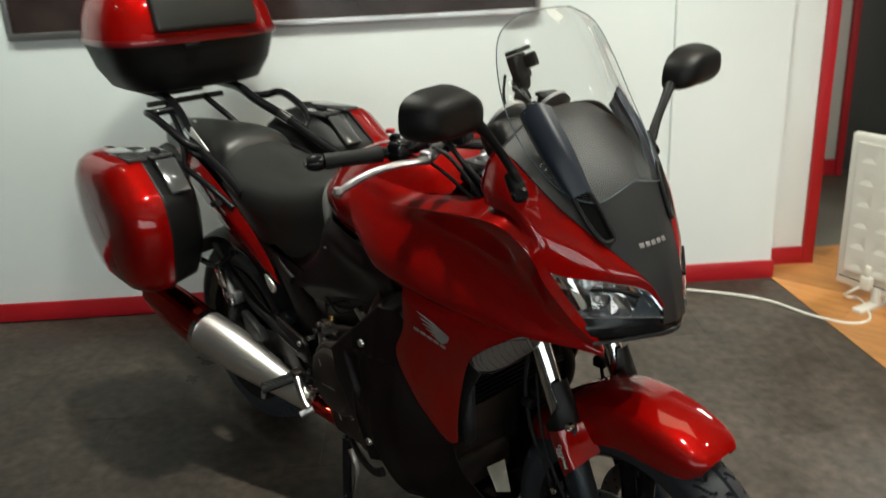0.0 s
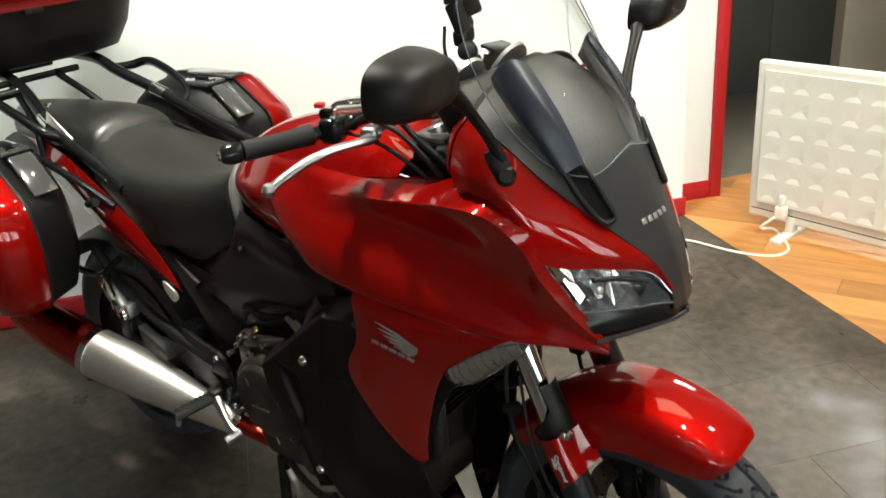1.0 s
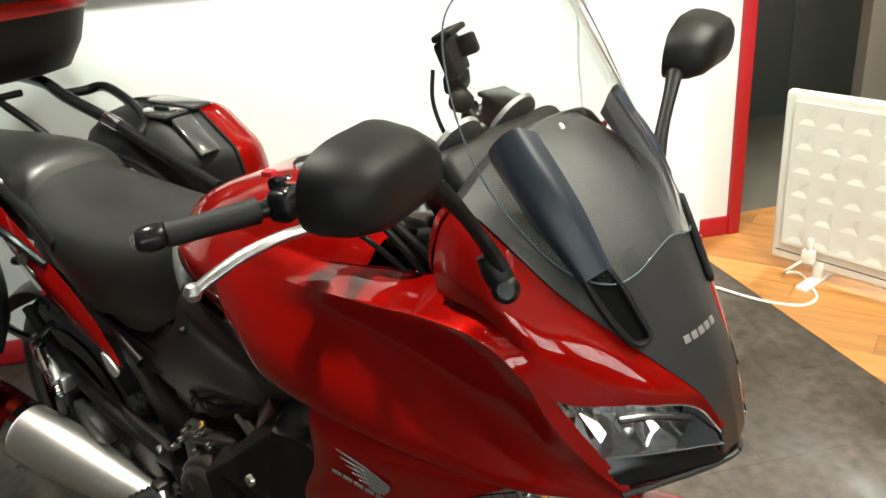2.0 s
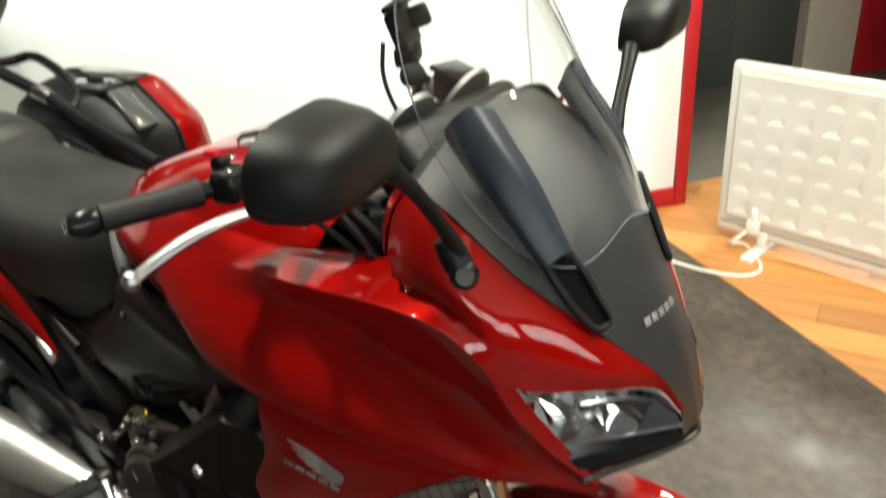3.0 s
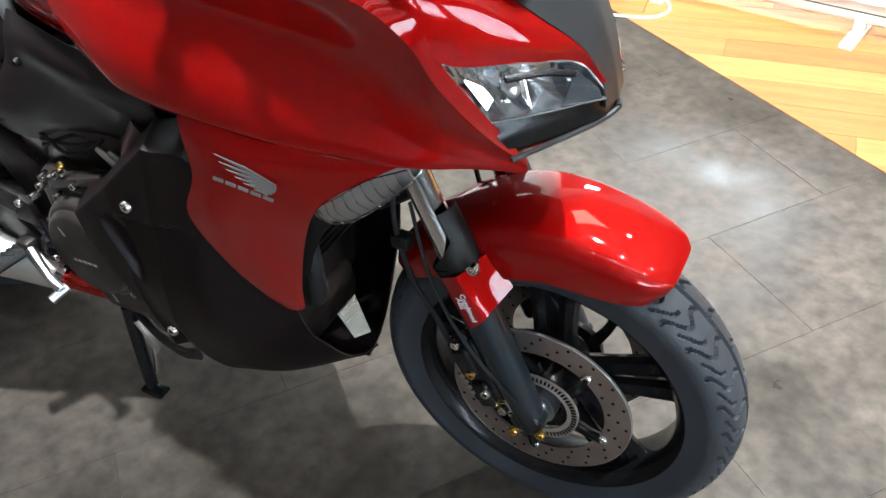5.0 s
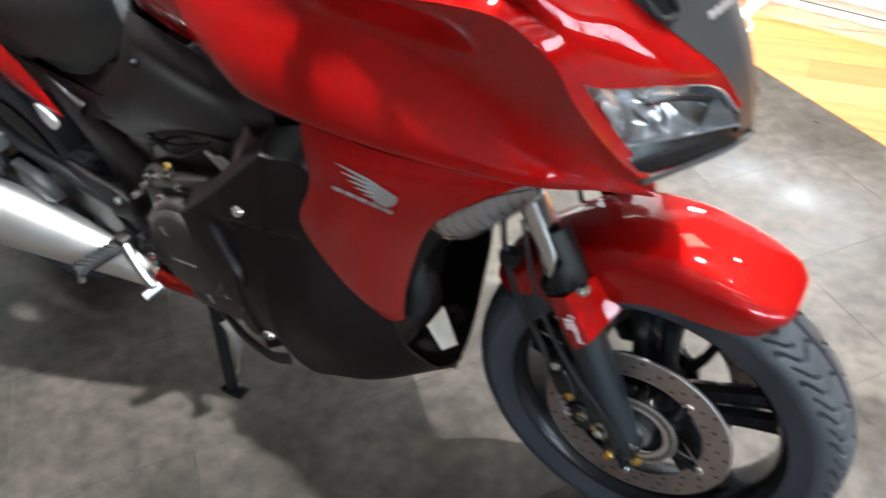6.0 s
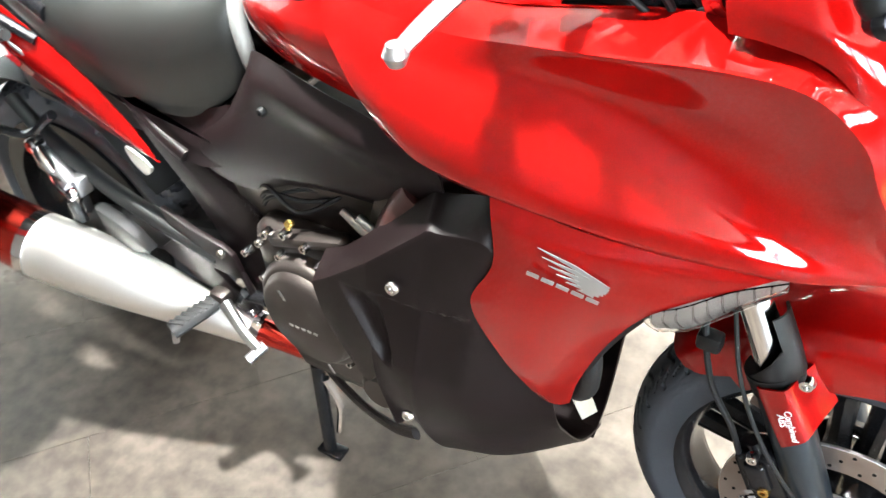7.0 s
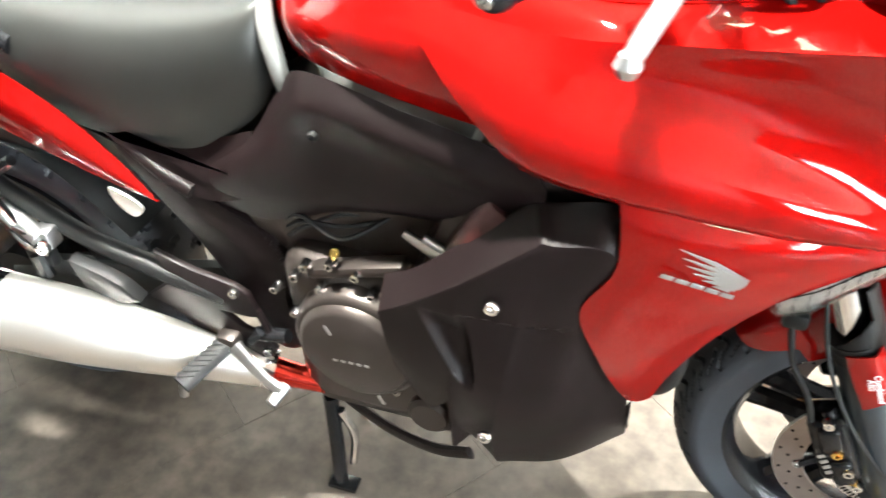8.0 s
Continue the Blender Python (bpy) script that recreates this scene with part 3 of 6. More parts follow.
def fender(bike):
    """Front mudguard: arch over the tyre with sides that run down to the fork legs."""
    cs = []
    for a, ry, rz, hw in ((128, 0.335, 0.24, 0.072), (112, 0.345, 0.250, 0.079), (100, 0.353, 0.256, 0.082), (88, 0.353, 0.264, 0.081), (76, 0.348, 0.268, 0.079),
                          (67, 0.346, 0.279, 0.074), (61.5, 0.344, 0.292, 0.064), (59, 0.340, 0.308, 0.048)):
        t = radians(a)
        d = Vector((math.cos(t), 0, math.sin(t)))
        cs.append([AX + d * (rz + (ry - rz) * f) + Vector((0, y * hw, 0)) for y, f in ((-1, 0.0), (-1.05, 0.40), (-1.0, 0.68), (-0.84, 0.88), (-0.45, 0.975), (0, 1), (0.45, 0.975), (0.84, 0.88), (1.0, 0.68), (1.05, 0.40), (1, 0.0))])
    b = part("front_fender", grid_bm(skin(cs, 44, 40), 0.003), RED, bike, "glossy red front mudguard")
    rear = []
    for a, ry, rz, hw in ((141, 0.326, 0.290, 0.060), (137, 0.331, 0.276, 0.068), (127, 0.336, 0.262, 0.071)):
        t = radians(a)
        d = Vector((math.cos(t), 0, math.sin(t)))
        rear.append([AX + d * (rz + (ry - rz) * f) + Vector((0, y * hw, 0)) for y, f in ((-1, 0.0), (-0.9, 0.6), (-0.5, 0.94), (0, 1), (0.5, 0.94), (0.9, 0.6), (1, 0.0))])
    part("rear_lip", grid_bm(skin(rear, 12, 24), 0.003), RED, b)
    # side bracket over each fork leg
    up = Vector((-0.380, 0, 0.925)).normalized()
    fw = Vector((0.925, 0, 0.380)).normalized()
    o = Vector((-0.028, -0.139, 0.292))
    c = []
    for h, f0, slant in ((0.207, -0.004, 0.55), (0.226, -0.006, 0.42), (0.252, -0.009, 0.28), (0.280, -0.011, 0.15), (0.302, -0.012, 0.05)):
        row = []
        for f, y in ((f0 - 0.003, 0.022), (f0 + 0.001, 0.003), (f0 + 0.006, 0), (f0 + 0.030, -0.002), (f0 + 0.037, 0.002), (f0 + 0.046, 0.030), (f0 + 0.058, 0.060)):
            row.append(o + up * (h + slant * (f - f0)) + fw * f + Vector((0, y, 0)))
        c.append(row)
    r, l = both("fork_bracket", grid_bm(skin(c, 16, 18), 0.003), RED, b, "glossy red bracket of the mudguard over the fork")
    one("bracket_bolt", bolt((-0.104, -0.124, 0.594), 0.0095, (90, 0, 0), 0.010), CHROME, b)
    cu = bpy.data.curves.new("lettering", "FONT")
    cu.body, cu.size, cu.extrude, cu.align_x = "Combined\n  ABS", 0.0118, 0.0003, "LEFT"
    cu.space_line = 0.75
    t = new("bracket_lettering", cu)
    t.parent = b
    dirx = -up
    m = Matrix((dirx, fw, dirx.cross(fw))).transposed().to_4x4()
    t.matrix_local = Matrix.Translation(o + up * 0.282 + fw * 0.013 + Vector((0, -0.0036, 0))) @ m
    t.data.materials.append(WHITEDECAL)


def calipers(bike):
    for s in (1, -1):
        base = Vector((-0.118, -0.098, 0.375))
        b = joined(rbox((0.055, 0.052, 0.125), tuple(base), 0.012, (0, -24, 0), 3), rbox((0.030, 0.062, 0.05), tuple(base + Vector((-0.012, -0.004, 0.028))), 0.008, (0, -24, 0), 3),
                   rbox((0.030, 0.062, 0.05), tuple(base + Vector((0.018, -0.004, -0.032))), 0.008, (0, -24, 0), 3), tube([(-0.148, -0.106, 0.445), (-0.12, -0.108, 0.40)], 0.012, 10),
                   rbox((0.03, 0.02, 0.09), (-0.085, -0.098, 0.36), 0.006, (0, -24, 0)))
        if s < 0:
            b2 = mirrored(b)
            b.free()
            b = b2
        c = part("brake_caliper", b, GLOSSBLACK, bike, "black brake caliper with brass pins")
        for p, m in (((-0.142, -0.124, 0.437), CHROME), ((-0.118, -0.126, 0.385), GOLD), ((-0.095, -0.127, 0.352), CHROME), ((-0.085, -0.118, 0.327), GOLD), ((-0.072, -0.116, 0.312), CHROME)):
            part("pin", bolt((p[0], p[1] * s, p[2]), 0.0085, (90 * s, 0, 0), 0.010), m, c)
        for k in range(4):
            part("marking_bar", rbox((0.006, 0.001, 0.010), (-0.135 + 0.006 * k, -0.1305 * s, 0.372 - 0.010 * k), 0, (0, 50, 0)), SILVER, c)
    hose = [(-0.235, -0.105, 0.70), (-0.225, -0.125, 0.62), (-0.205, -0.125, 0.53), (-0.172, -0.125, 0.47), (-0.152, -0.120, 0.41)]
    both("brake_hose", tube(hose, 0.0042, 8, 30), RUBBER, bike)
    both("sensor_wire", tube([(-0.20, -0.12, 0.67), (-0.17, -0.135, 0.56), (-0.12, -0.140, 0.46), (-0.05, -0.130, 0.36), (-0.03, -0.11, 0.33)], 0.0028, 6, 30), RUBBER, bike)
    both("hose_clamp", rbox((0.03, 0.022, 0.024), (-0.218, -0.122, 0.60), 0.005), BLACK, bike)


def fairing(bike):
    # upper side panel: shoulder ridge, hollow below it, full flank
    crease = [(-0.675, -0.198, 0.985), (-0.58, -0.208, 0.976), (-0.50, -0.214, 0.973), (-0.40, -0.229, 0.989), (-0.31, -0.236, 1.001), (-0.22, -0.239, 1.011), (-0.155, -0.237, 1.005), (-0.112, -0.221, 0.964), (-0.091, -0.207, 0.914), (-0.061, -0.169, 0.843), (-0.024, -0.131, 0.786)]
    ledge = [[(-0.690, -0.175, 1.007), (-0.58, -0.186, 1.004), (-0.48, -0.180, 0.998), (-0.38, -0.170, 1.007), (-0.29, -0.166, 1.019), (-0.235, -0.178, 1.028), (-0.17, -0.214, 1.024), (-0.110, -0.212, 0.990), (-0.088, -0.198, 0.935), (-0.058, -0.160, 0.858), (-0.024, -0.128, 0.790)],
             [(-0.683, -0.188, 0.996), (-0.58, -0.198, 0.992), (-0.49, -0.199, 0.988), (-0.39, -0.200, 1.000), (-0.30, -0.202, 1.011), (-0.225, -0.210, 1.018), (-0.160, -0.226, 1.016), (-0.111, -0.217, 0.977), (-0.090, -0.203, 0.925), (-0.060, -0.165, 0.850), (-0.024, -0.130, 0.788)], crease]
    up = [crease,
          [(-0.658, -0.222, 0.956), (-0.58, -0.230, 0.948), (-0.50, -0.228, 0.946), (-0.41, -0.221, 0.950), (-0.33, -0.213, 0.945), (-0.24, -0.206, 0.926), (-0.165, -0.199, 0.898), (-0.123, -0.190, 0.868), (-0.098, -0.180, 0.842), (-0.067, -0.157, 0.811), (-0.024, -0.130, 0.781)],
          [(-0.640, -0.233, 0.935), (-0.57, -0.244, 0.928), (-0.50, -0.246, 0.924), (-0.41, -0.237, 0.918), (-0.33, -0.226, 0.904), (-0.25, -0.215, 0.880), (-0.180, -0.205, 0.852), (-0.134, -0.194, 0.830), (-0.105, -0.183, 0.815), (-0.070, -0.160, 0.799), (-0.024, -0.131, 0.779)],
          [(-0.605, -0.247, 0.900), (-0.55, -0.261, 0.893), (-0.48, -0.267, 0.888), (-0.41, -0.263, 0.880), (-0.33, -0.252, 0.863), (-0.25, -0.238, 0.843), (-0.188, -0.222, 0.824), (-0.143, -0.206, 0.811), (-0.113, -0.191, 0.803), (-0.073, -0.163, 0.793), (-0.024, -0.131, 0.777)],
          [(-0.560, -0.254, 0.858), (-0.52, -0.266, 0.852), (-0.46, -0.271, 0.846), (-0.40, -0.268, 0.839), (-0.33, -0.259, 0.829), (-0.26, -0.245, 0.819), (-0.20, -0.228, 0.810), (-0.150, -0.211, 0.802), (-0.119, -0.195, 0.797), (-0.075, -0.164, 0.789), (-0.024, -0.131, 0.776)],
          [(-0.538, -0.248, 0.836), (-0.50, -0.256, 0.832), (-0.45, -0.259, 0.828), (-0.39, -0.256, 0.822), (-0.33, -0.250, 0.815), (-0.27, -0.241, 0.808), (-0.21, -0.227, 0.803), (-0.155, -0.211, 0.798), (-0.120, -0.195, 0.794), (-0.076, -0.164, 0.787), (-0.024, -0.131, 0.775)]]
    both("shoulder_ledge", grid_bm(skin(ledge, 14, 96), 0.0035), RED, bike, "glossy red ledge above the side fairing", 60, NOSE)
    both("side_fairing", grid_bm(skin(up, 72, 96), 0.0035), RED, bike, "glossy red upper side fairing", 35, NOSE)
    # lower side panel down to its point above the belly pan
    low = [[(-0.434, -0.256, 0.829), (-0.40, -0.256, 0.825), (-0.33, -0.251, 0.815), (-0.24, -0.234, 0.805), (-0.15, -0.209, 0.797)],
           [(-0.428, -0.265, 0.808), (-0.40, -0.268, 0.805), (-0.33, -0.262, 0.797), (-0.25, -0.242, 0.789), (-0.17, -0.217, 0.786)],
           [(-0.426, -0.268, 0.745), (-0.395, -0.269, 0.744), (-0.34, -0.262, 0.742), (-0.28, -0.246, 0.744), (-0.225, -0.232, 0.750)],
           [(-0.458, -0.268, 0.672), (-0.42, -0.268, 0.675), (-0.37, -0.259, 0.682), (-0.31, -0.243, 0.693), (-0.268, -0.234, 0.708)],
           [(-0.432, -0.250, 0.580), (-0.41, -0.247, 0.585), (-0.375, -0.237, 0.592), (-0.345, -0.225, 0.602), (-0.315, -0.216, 0.618)],
           [(-0.408, -0.222, 0.505), (-0.395, -0.219, 0.505), (-0.380, -0.213, 0.507), (-0.365, -0.206, 0.512), (-0.350, -0.200, 0.524)],
           [(-0.392, -0.200, 0.462), (-0.387, -0.198, 0.460), (-0.380, -0.195, 0.458), (-0.373, -0.192, 0.459), (-0.364, -0.190, 0.466)]]
    both("lower_fairing", grid_bm(skin(low, 40, 36), 0.0035), RED, bike, "glossy red lower side fairing with a wing mark", 60)
    # upper cowl above the headlights
    hood = [[(-0.232, -0.212, 1.030), (-0.195, -0.222, 1.033), (-0.150, -0.222, 1.022), (-0.108, -0.212, 0.978), (-0.086, -0.199, 0.936), (-0.030, -0.130, 0.914), (0.008, -0.064, 0.890), (0.030, -0.040, 0.852)],
            [(-0.240, -0.207, 1.062), (-0.195, -0.222, 1.062), (-0.150, -0.222, 1.045), (-0.105, -0.202, 1.004), (-0.068, -0.170, 0.962), (-0.022, -0.115, 0.928), (0.010, -0.062, 0.896), (0.031, -0.040, 0.855)],
            [(-0.236, -0.196, 1.100), (-0.190, -0.208, 1.093), (-0.148, -0.207, 1.068), (-0.106, -0.184, 1.028), (-0.066, -0.150, 0.988), (-0.022, -0.102, 0.942), (0.012, -0.060, 0.902), (0.032, -0.040, 0.858)],
            [(-0.222, -0.180, 1.128), (-0.180, -0.190, 1.112), (-0.145, -0.188, 1.088), (-0.108, -0.166, 1.048), (-0.072, -0.132, 1.004), (-0.026, -0.088, 0.950), (0.013, -0.056, 0.904), (0.032, -0.038, 0.860)]]
    both("upper_cowl", grid_bm(skin(hood, 26, 60), 0.0035), RED, bike, "glossy red cowl above the headlight", 60, NOSE)
    # lip that closes the cockpit opening
    both("cockpit_lip", grid_bm(skin([[(-0.690, -0.175, 1.008), (-0.48, -0.181, 0.999), (-0.30, -0.167, 1.018), (-0.240, -0.180, 1.029), (-0.243, -0.207, 1.055), (-0.238, -0.197, 1.100), (-0.224, -0.181, 1.129)],
                                      [(-0.690, -0.160, 0.990), (-0.48, -0.163, 0.980), (-0.32, -0.152, 0.996), (-0.268, -0.160, 1.012), (-0.266, -0.183, 1.050), (-0.258, -0.175, 1.100), (-0.240, -0.160, 1.124)]], 8, 60), 0.002), RED, bike)
    both("opening_edge", tube([(-0.36, -0.157, 0.999), (-0.30, -0.156, 1.010), (-0.262, -0.166, 1.026), (-0.262, -0.182, 1.055), (-0.256, -0.174, 1.100)], 0.0042, 8, 50), BLACK, bike, "black rubber edge of the cockpit opening", 38, NOSE)
    # nose in dark grey plastic, sections from chin to dash
    secs = [(((0.034, -0.045), 0.828), ((0.037, -0.024), 0.826), ((0.039, 0), 0.825)),
            (((0.029, -0.043), 0.860), ((0.031, -0.022), 0.862), ((0.032, 0), 0.862)),
            (((0.010, -0.060), 0.905), ((0.014, -0.034), 0.908), ((0.016, 0), 0.910)),
            (((-0.028, -0.092), 0.950), ((-0.014, -0.050), 0.954), ((-0.008, 0), 0.956)),
            (((-0.074, -0.134), 1.004), ((-0.050, -0.074), 1.010), ((-0.038, 0), 1.013)),
            (((-0.110, -0.166), 1.048), ((-0.084, -0.095), 1.058), ((-0.068, 0), 1.064)),
            (((-0.150, -0.182), 1.090), ((-0.131, -0.105), 1.106), ((-0.116, 0), 1.115)),
            (((-0.190, -0.178), 1.112), ((-0.182, -0.098), 1.146), ((-0.168, 0), 1.160)),
            (((-0.232, -0.166), 1.122), ((-0.222, -0.090), 1.168), ((-0.210, 0), 1.182))]
    cs = []
    for i, (a, b, c) in enumerate(secs):
        p = [(*a[0], a[1]), (*b[0], b[1]), (*c[0], c[1])]
        q = [(x, 2 * NOSE - y, z) for x, y, z in reversed(p[:2])]
        cs.append(p[:2] + [(p[2][0], NOSE, p[2][2])] + q)
    nose = part("nose_panel", grid_bm(skin(cs, 44, 40), 0.003), GREY, bike, "dark grey textured nose panel", 60)
    # mark on the nose: five silver blocks
    for k in range(5):
        y = -0.047 + 0.0135 * k
        part("marking_bar", rbox((0.0016, 0.0100, 0.0090), (-0.0105 - 2.6 * y * y, y, 0.962), 0.0006, (0, -28, 9 * y / 0.03)), SILVER, nose)
    # chin below the lamps
    chin = [[(-0.060, -0.156, 0.846), (-0.028, -0.120, 0.845), (0.008, -0.075, 0.842), (0.028, -0.044, 0.838), (0.030, NOSE, 0.834)],
            [(-0.045, -0.152, 0.825), (-0.015, -0.112, 0.822), (0.016, -0.066, 0.820), (0.033, -0.038, 0.818), (0.036, NOSE, 0.816)],
            [(-0.040, -0.138, 0.802), (-0.018, -0.104, 0.800), (0.010, -0.060, 0.799), (0.028, -0.034, 0.800), (0.032, NOSE, 0.799)],
            [(-0.075, -0.125, 0.790), (-0.060, -0.094, 0.786), (-0.035, -0.055, 0.784), (-0.015, -0.030, 0.784), (-0.01, NOSE, 0.784)]]
    both("chin", grid_bm(skin(chin, 18, 26), 0.003), GLOSSBLACK, nose, "black chin under the headlight", 38, NOSE)
    both("chin_trim", tube([(-0.036, -0.146, 0.800), (-0.010, -0.104, 0.802), (0.020, -0.056, 0.806), (0.036, -0.028, 0.811), (0.040, NOSE, 0.812)], 0.0035, 8, 24), GREY, nose, "", 38, NOSE)
    # air slots beside the screen
    outer = [(-0.103, -0.137, 1.060), (-0.079, -0.129, 1.018), (-0.055, -0.115, 0.981), (-0.047, -0.106, 0.975)]
    inner = [(-0.090, -0.113, 1.060), (-0.073, -0.102, 1.036), (-0.056, -0.096, 1.004), (-0.043, -0.093, 0.980)]
    out = Vector((0.80, -0.38, 0.46)) * 0.0045
    lift = [[Vector(p) + out for p in c] for c in (outer, inner)]
    # the slot's shade is a black sheet lifted off the nose
    part("air_slot", grid_bm(skin(lift, 6, 24), 0.002), HOLE_SHADE, nose, "air slot, its shaded inside drawn as a black sheet")
    part("slot_rim", tube(lift[0] + lift[1][::-1] + lift[0][:1], 0.0042, 8, 60), BLACK, nose)
    lift = [[Vector((p.x, 2 * NOSE - p.y, p.z)) for p in c] for c in lift]
    part("air_slot", grid_bm(skin(lift, 6, 24), 0.002), HOLE_SHADE, nose, "air slot, its shaded inside drawn as a black sheet")
    part("slot_rim", tube(lift[0] + lift[1][::-1] + lift[0][:1], 0.0042, 8, 60), BLACK, nose)
    # wind deflectors beside the screen
    df = [[(-0.196, -0.152, 1.166), (-0.142, -0.150, 1.100), (-0.104, -0.134, 1.048)],
          [(-0.190, -0.163, 1.186), (-0.132, -0.163, 1.122), (-0.086, -0.148, 1.054)],
          [(-0.172, -0.146, 1.206), (-0.114, -0.144, 1.140), (-0.072, -0.126, 1.064)],
          [(-0.160, -0.120, 1.198), (-0.108, -0.118, 1.128), (-0.076, -0.108, 1.058)]]
    r, l = both("wind_deflector", grid_bm(skin(df, 16, 24), 0.004), SMOKE, bike, "dark wind deflector beside the screen")
    l.location = (-0.004, -0.045, -0.006)


def headlights(bike):
    tl, tm, tr, tip = (-0.086, -0.199, 0.934), (-0.030, -0.130, 0.913), (0.008, -0.064, 0.890), (0.034, -0.043, 0.842)
    top = [tl, (-0.060, -0.166, 0.925), tm, (0.008, -0.066, 0.890), (0.031, -0.046, 0.855)]
    mid = [(-0.072, -0.180, 0.893), (-0.040, -0.152, 0.886), (-0.008, -0.112, 0.879), (0.020, -0.068, 0.868), (0.034, -0.046, 0.850)]
    bot = [(-0.058, -0.158, 0.850), (-0.030, -0.128, 0.848), (0.000, -0.092, 0.846), (0.024, -0.060, 0.844), (0.036, -0.045, 0.842)]
    g, h = both("headlight_glass", grid_bm(skin([top, mid, bot], 14, 30), 0.002), LENS, bike, "clear headlight cover", 38, NOSE)
    g.visible_shadow = h.visible_shadow = False
    back = [[Vector(p) + Vector((-0.045, 0.012, 0.004)) for p in c] for c in (top, mid, bot)]
    both("headlight_housing", grid_bm(skin([top, *back, bot], 18, 26), 0.002), mat("headlight_inside", (0.66, 0.70, 0.76), 0.16, 0.9), bike, "silver grey headlight housing", 38, NOSE)
    ct, cb = cat(top, 41), cat(bot, 41)
    back = Vector((-0.80, 0.30, 0.0))
    pleats = [(0.02, 0.006), (0.14, 0.030), (0.22, 0.012), (0.36, 0.040), (0.42, 0.010), (0.56, 0.036), (0.66, 0.008), (0.80, 0.020)]
    for (u0, d0), (u1, d1) in zip(pleats, pleats[1:]):
        a, b, c, e = ct[int(u0 * 40)], ct[int(u1 * 40)], cb[int(u0 * 40)], cb[int(u1 * 40)]
        rows = [[a + back * (d0 + 0.008), b + back * (d1 + 0.008)], [a.lerp(c, 0.45) + back * (d0 + 0.022), b.lerp(e, 0.55) + back * (d1 + 0.016)], [c + back * (d0 + 0.004), e + back * (d1 + 0.004)]]
        both("reflector_facet", grid_bm([[Vector(p) for p in r] for r in rows], 0.0015), CHROME, g, "", 5, NOSE)
    both("lamp_bulb", moved(lathe([(0.001, 0.010), (0.007, 0.006), (0.009, -0.01)], segs=14), look((-0.040, -0.135, 0.884), (0.6, -0.7, 0.8)) @ pose(0, 0, 0, 180)), ALLOY, g, "", 38, NOSE)
    both("lamp_visor", tube([(-0.040, -0.150, 0.903), (-0.015, -0.112, 0.897), (0.008, -0.078, 0.884)], 0.0045, 8, 14), GLOSSBLACK, g, "", 38, NOSE)
    # dark inner tip
    both("lamp_tip", grid_bm(skin([[(0.006, -0.072, 0.886), (0.027, -0.050, 0.856)], [(0.004, -0.080, 0.866), (0.030, -0.048, 0.848)], [(0.0, -0.092, 0.848), (0.031, -0.048, 0.843)]], 6, 10), 0.002), FORK, bike, "", 38, NOSE)


def screen(bike):
    rows = [((-0.104, -0.130, 1.060), (-0.068, -0.086, 1.042), (-0.056, 0.0, 1.066)), ((-0.148, -0.156, 1.108), (-0.104, -0.088, 1.112), (-0.088, 0, 1.117)),
            ((-0.196, -0.166, 1.175), (-0.156, -0.092, 1.186), (-0.138, 0, 1.192)), ((-0.232, -0.157, 1.250), (-0.204, -0.084, 1.262), (-0.192, 0, 1.267)),
            ((-0.255, -0.129, 1.312), (-0.238, -0.068, 1.321), (-0.231, 0, 1.325)), ((-0.262, -0.072, 1.342), (-0.254, -0.038, 1.346), (-0.251, 0, 1.348))]
    cs = [list(r) + [(x, -y, z) for x, y, z in reversed(r[:2])] for r in rows]
    s = part("windscreen", grid_bm(skin(cs, 36, 36), 0.0028), SCREEN, bike, "tall clear acrylic windscreen", 80)
    s.visible_shadow = False
    s.location = (0, -0.014, 0)
    side = [r[0] for r in rows]
    low = rows[0]
    rim = [low[2], low[1]] + side + [rows[-1][1], rows[-1][2]] + [(x, -y, z) for x, y, z in [rows[-1][1]] + side[::-1] + [low[1]]] + [low[2]]
    part("screen_edge", tube(rim, 0.0011, 6, 160), SCREENEDGE, s, "pale polished edge of the windscreen")
    # instrument panel behind the screen
    d = part("instrument_panel", joined(rbox((0.07, 0.26, 0.10), (-0.285, 0, 1.105), 0.02, (0, -35, 0), 3), rbox((0.16, 0.24, 0.05), (-0.27, 0, 1.03), 0.015, (0, -20, 0))), BLACK, bike, "black instrument panel")
    part("dial", lathe([(0.05, 0), (0.052, 0.006), (0.046, 0.008), (0.044, 0.003)], (-0.318, -0.062, 1.135), (0, -62, 0), 32), ALLOY, d)
    part("dial", lathe([(0.05, 0), (0.052, 0.006), (0.046, 0.008), (0.044, 0.003)], (-0.318, 0.062, 1.135), (0, -62, 0), 32), ALLOY, d)
    part("dash_cover", grid_bm(skin([[(-0.231, -0.165, 1.122), (-0.221, -0.090, 1.167), (-0.209, 0, 1.181), (-0.221, 0.090, 1.167), (-0.231, 0.165, 1.122)],
                                      [(-0.249, -0.156, 1.117), (-0.244, -0.085, 1.158), (-0.236, 0, 1.170), (-0.244, 0.085, 1.158), (-0.249, 0.156, 1.117)],
                                      [(-0.28, -0.145, 1.09), (-0.275, -0.08, 1.125), (-0.27, 0, 1.132), (-0.275, 0.08, 1.125), (-0.28, 0.145, 1.09)]], 10, 30), 0.003), GREY, d)


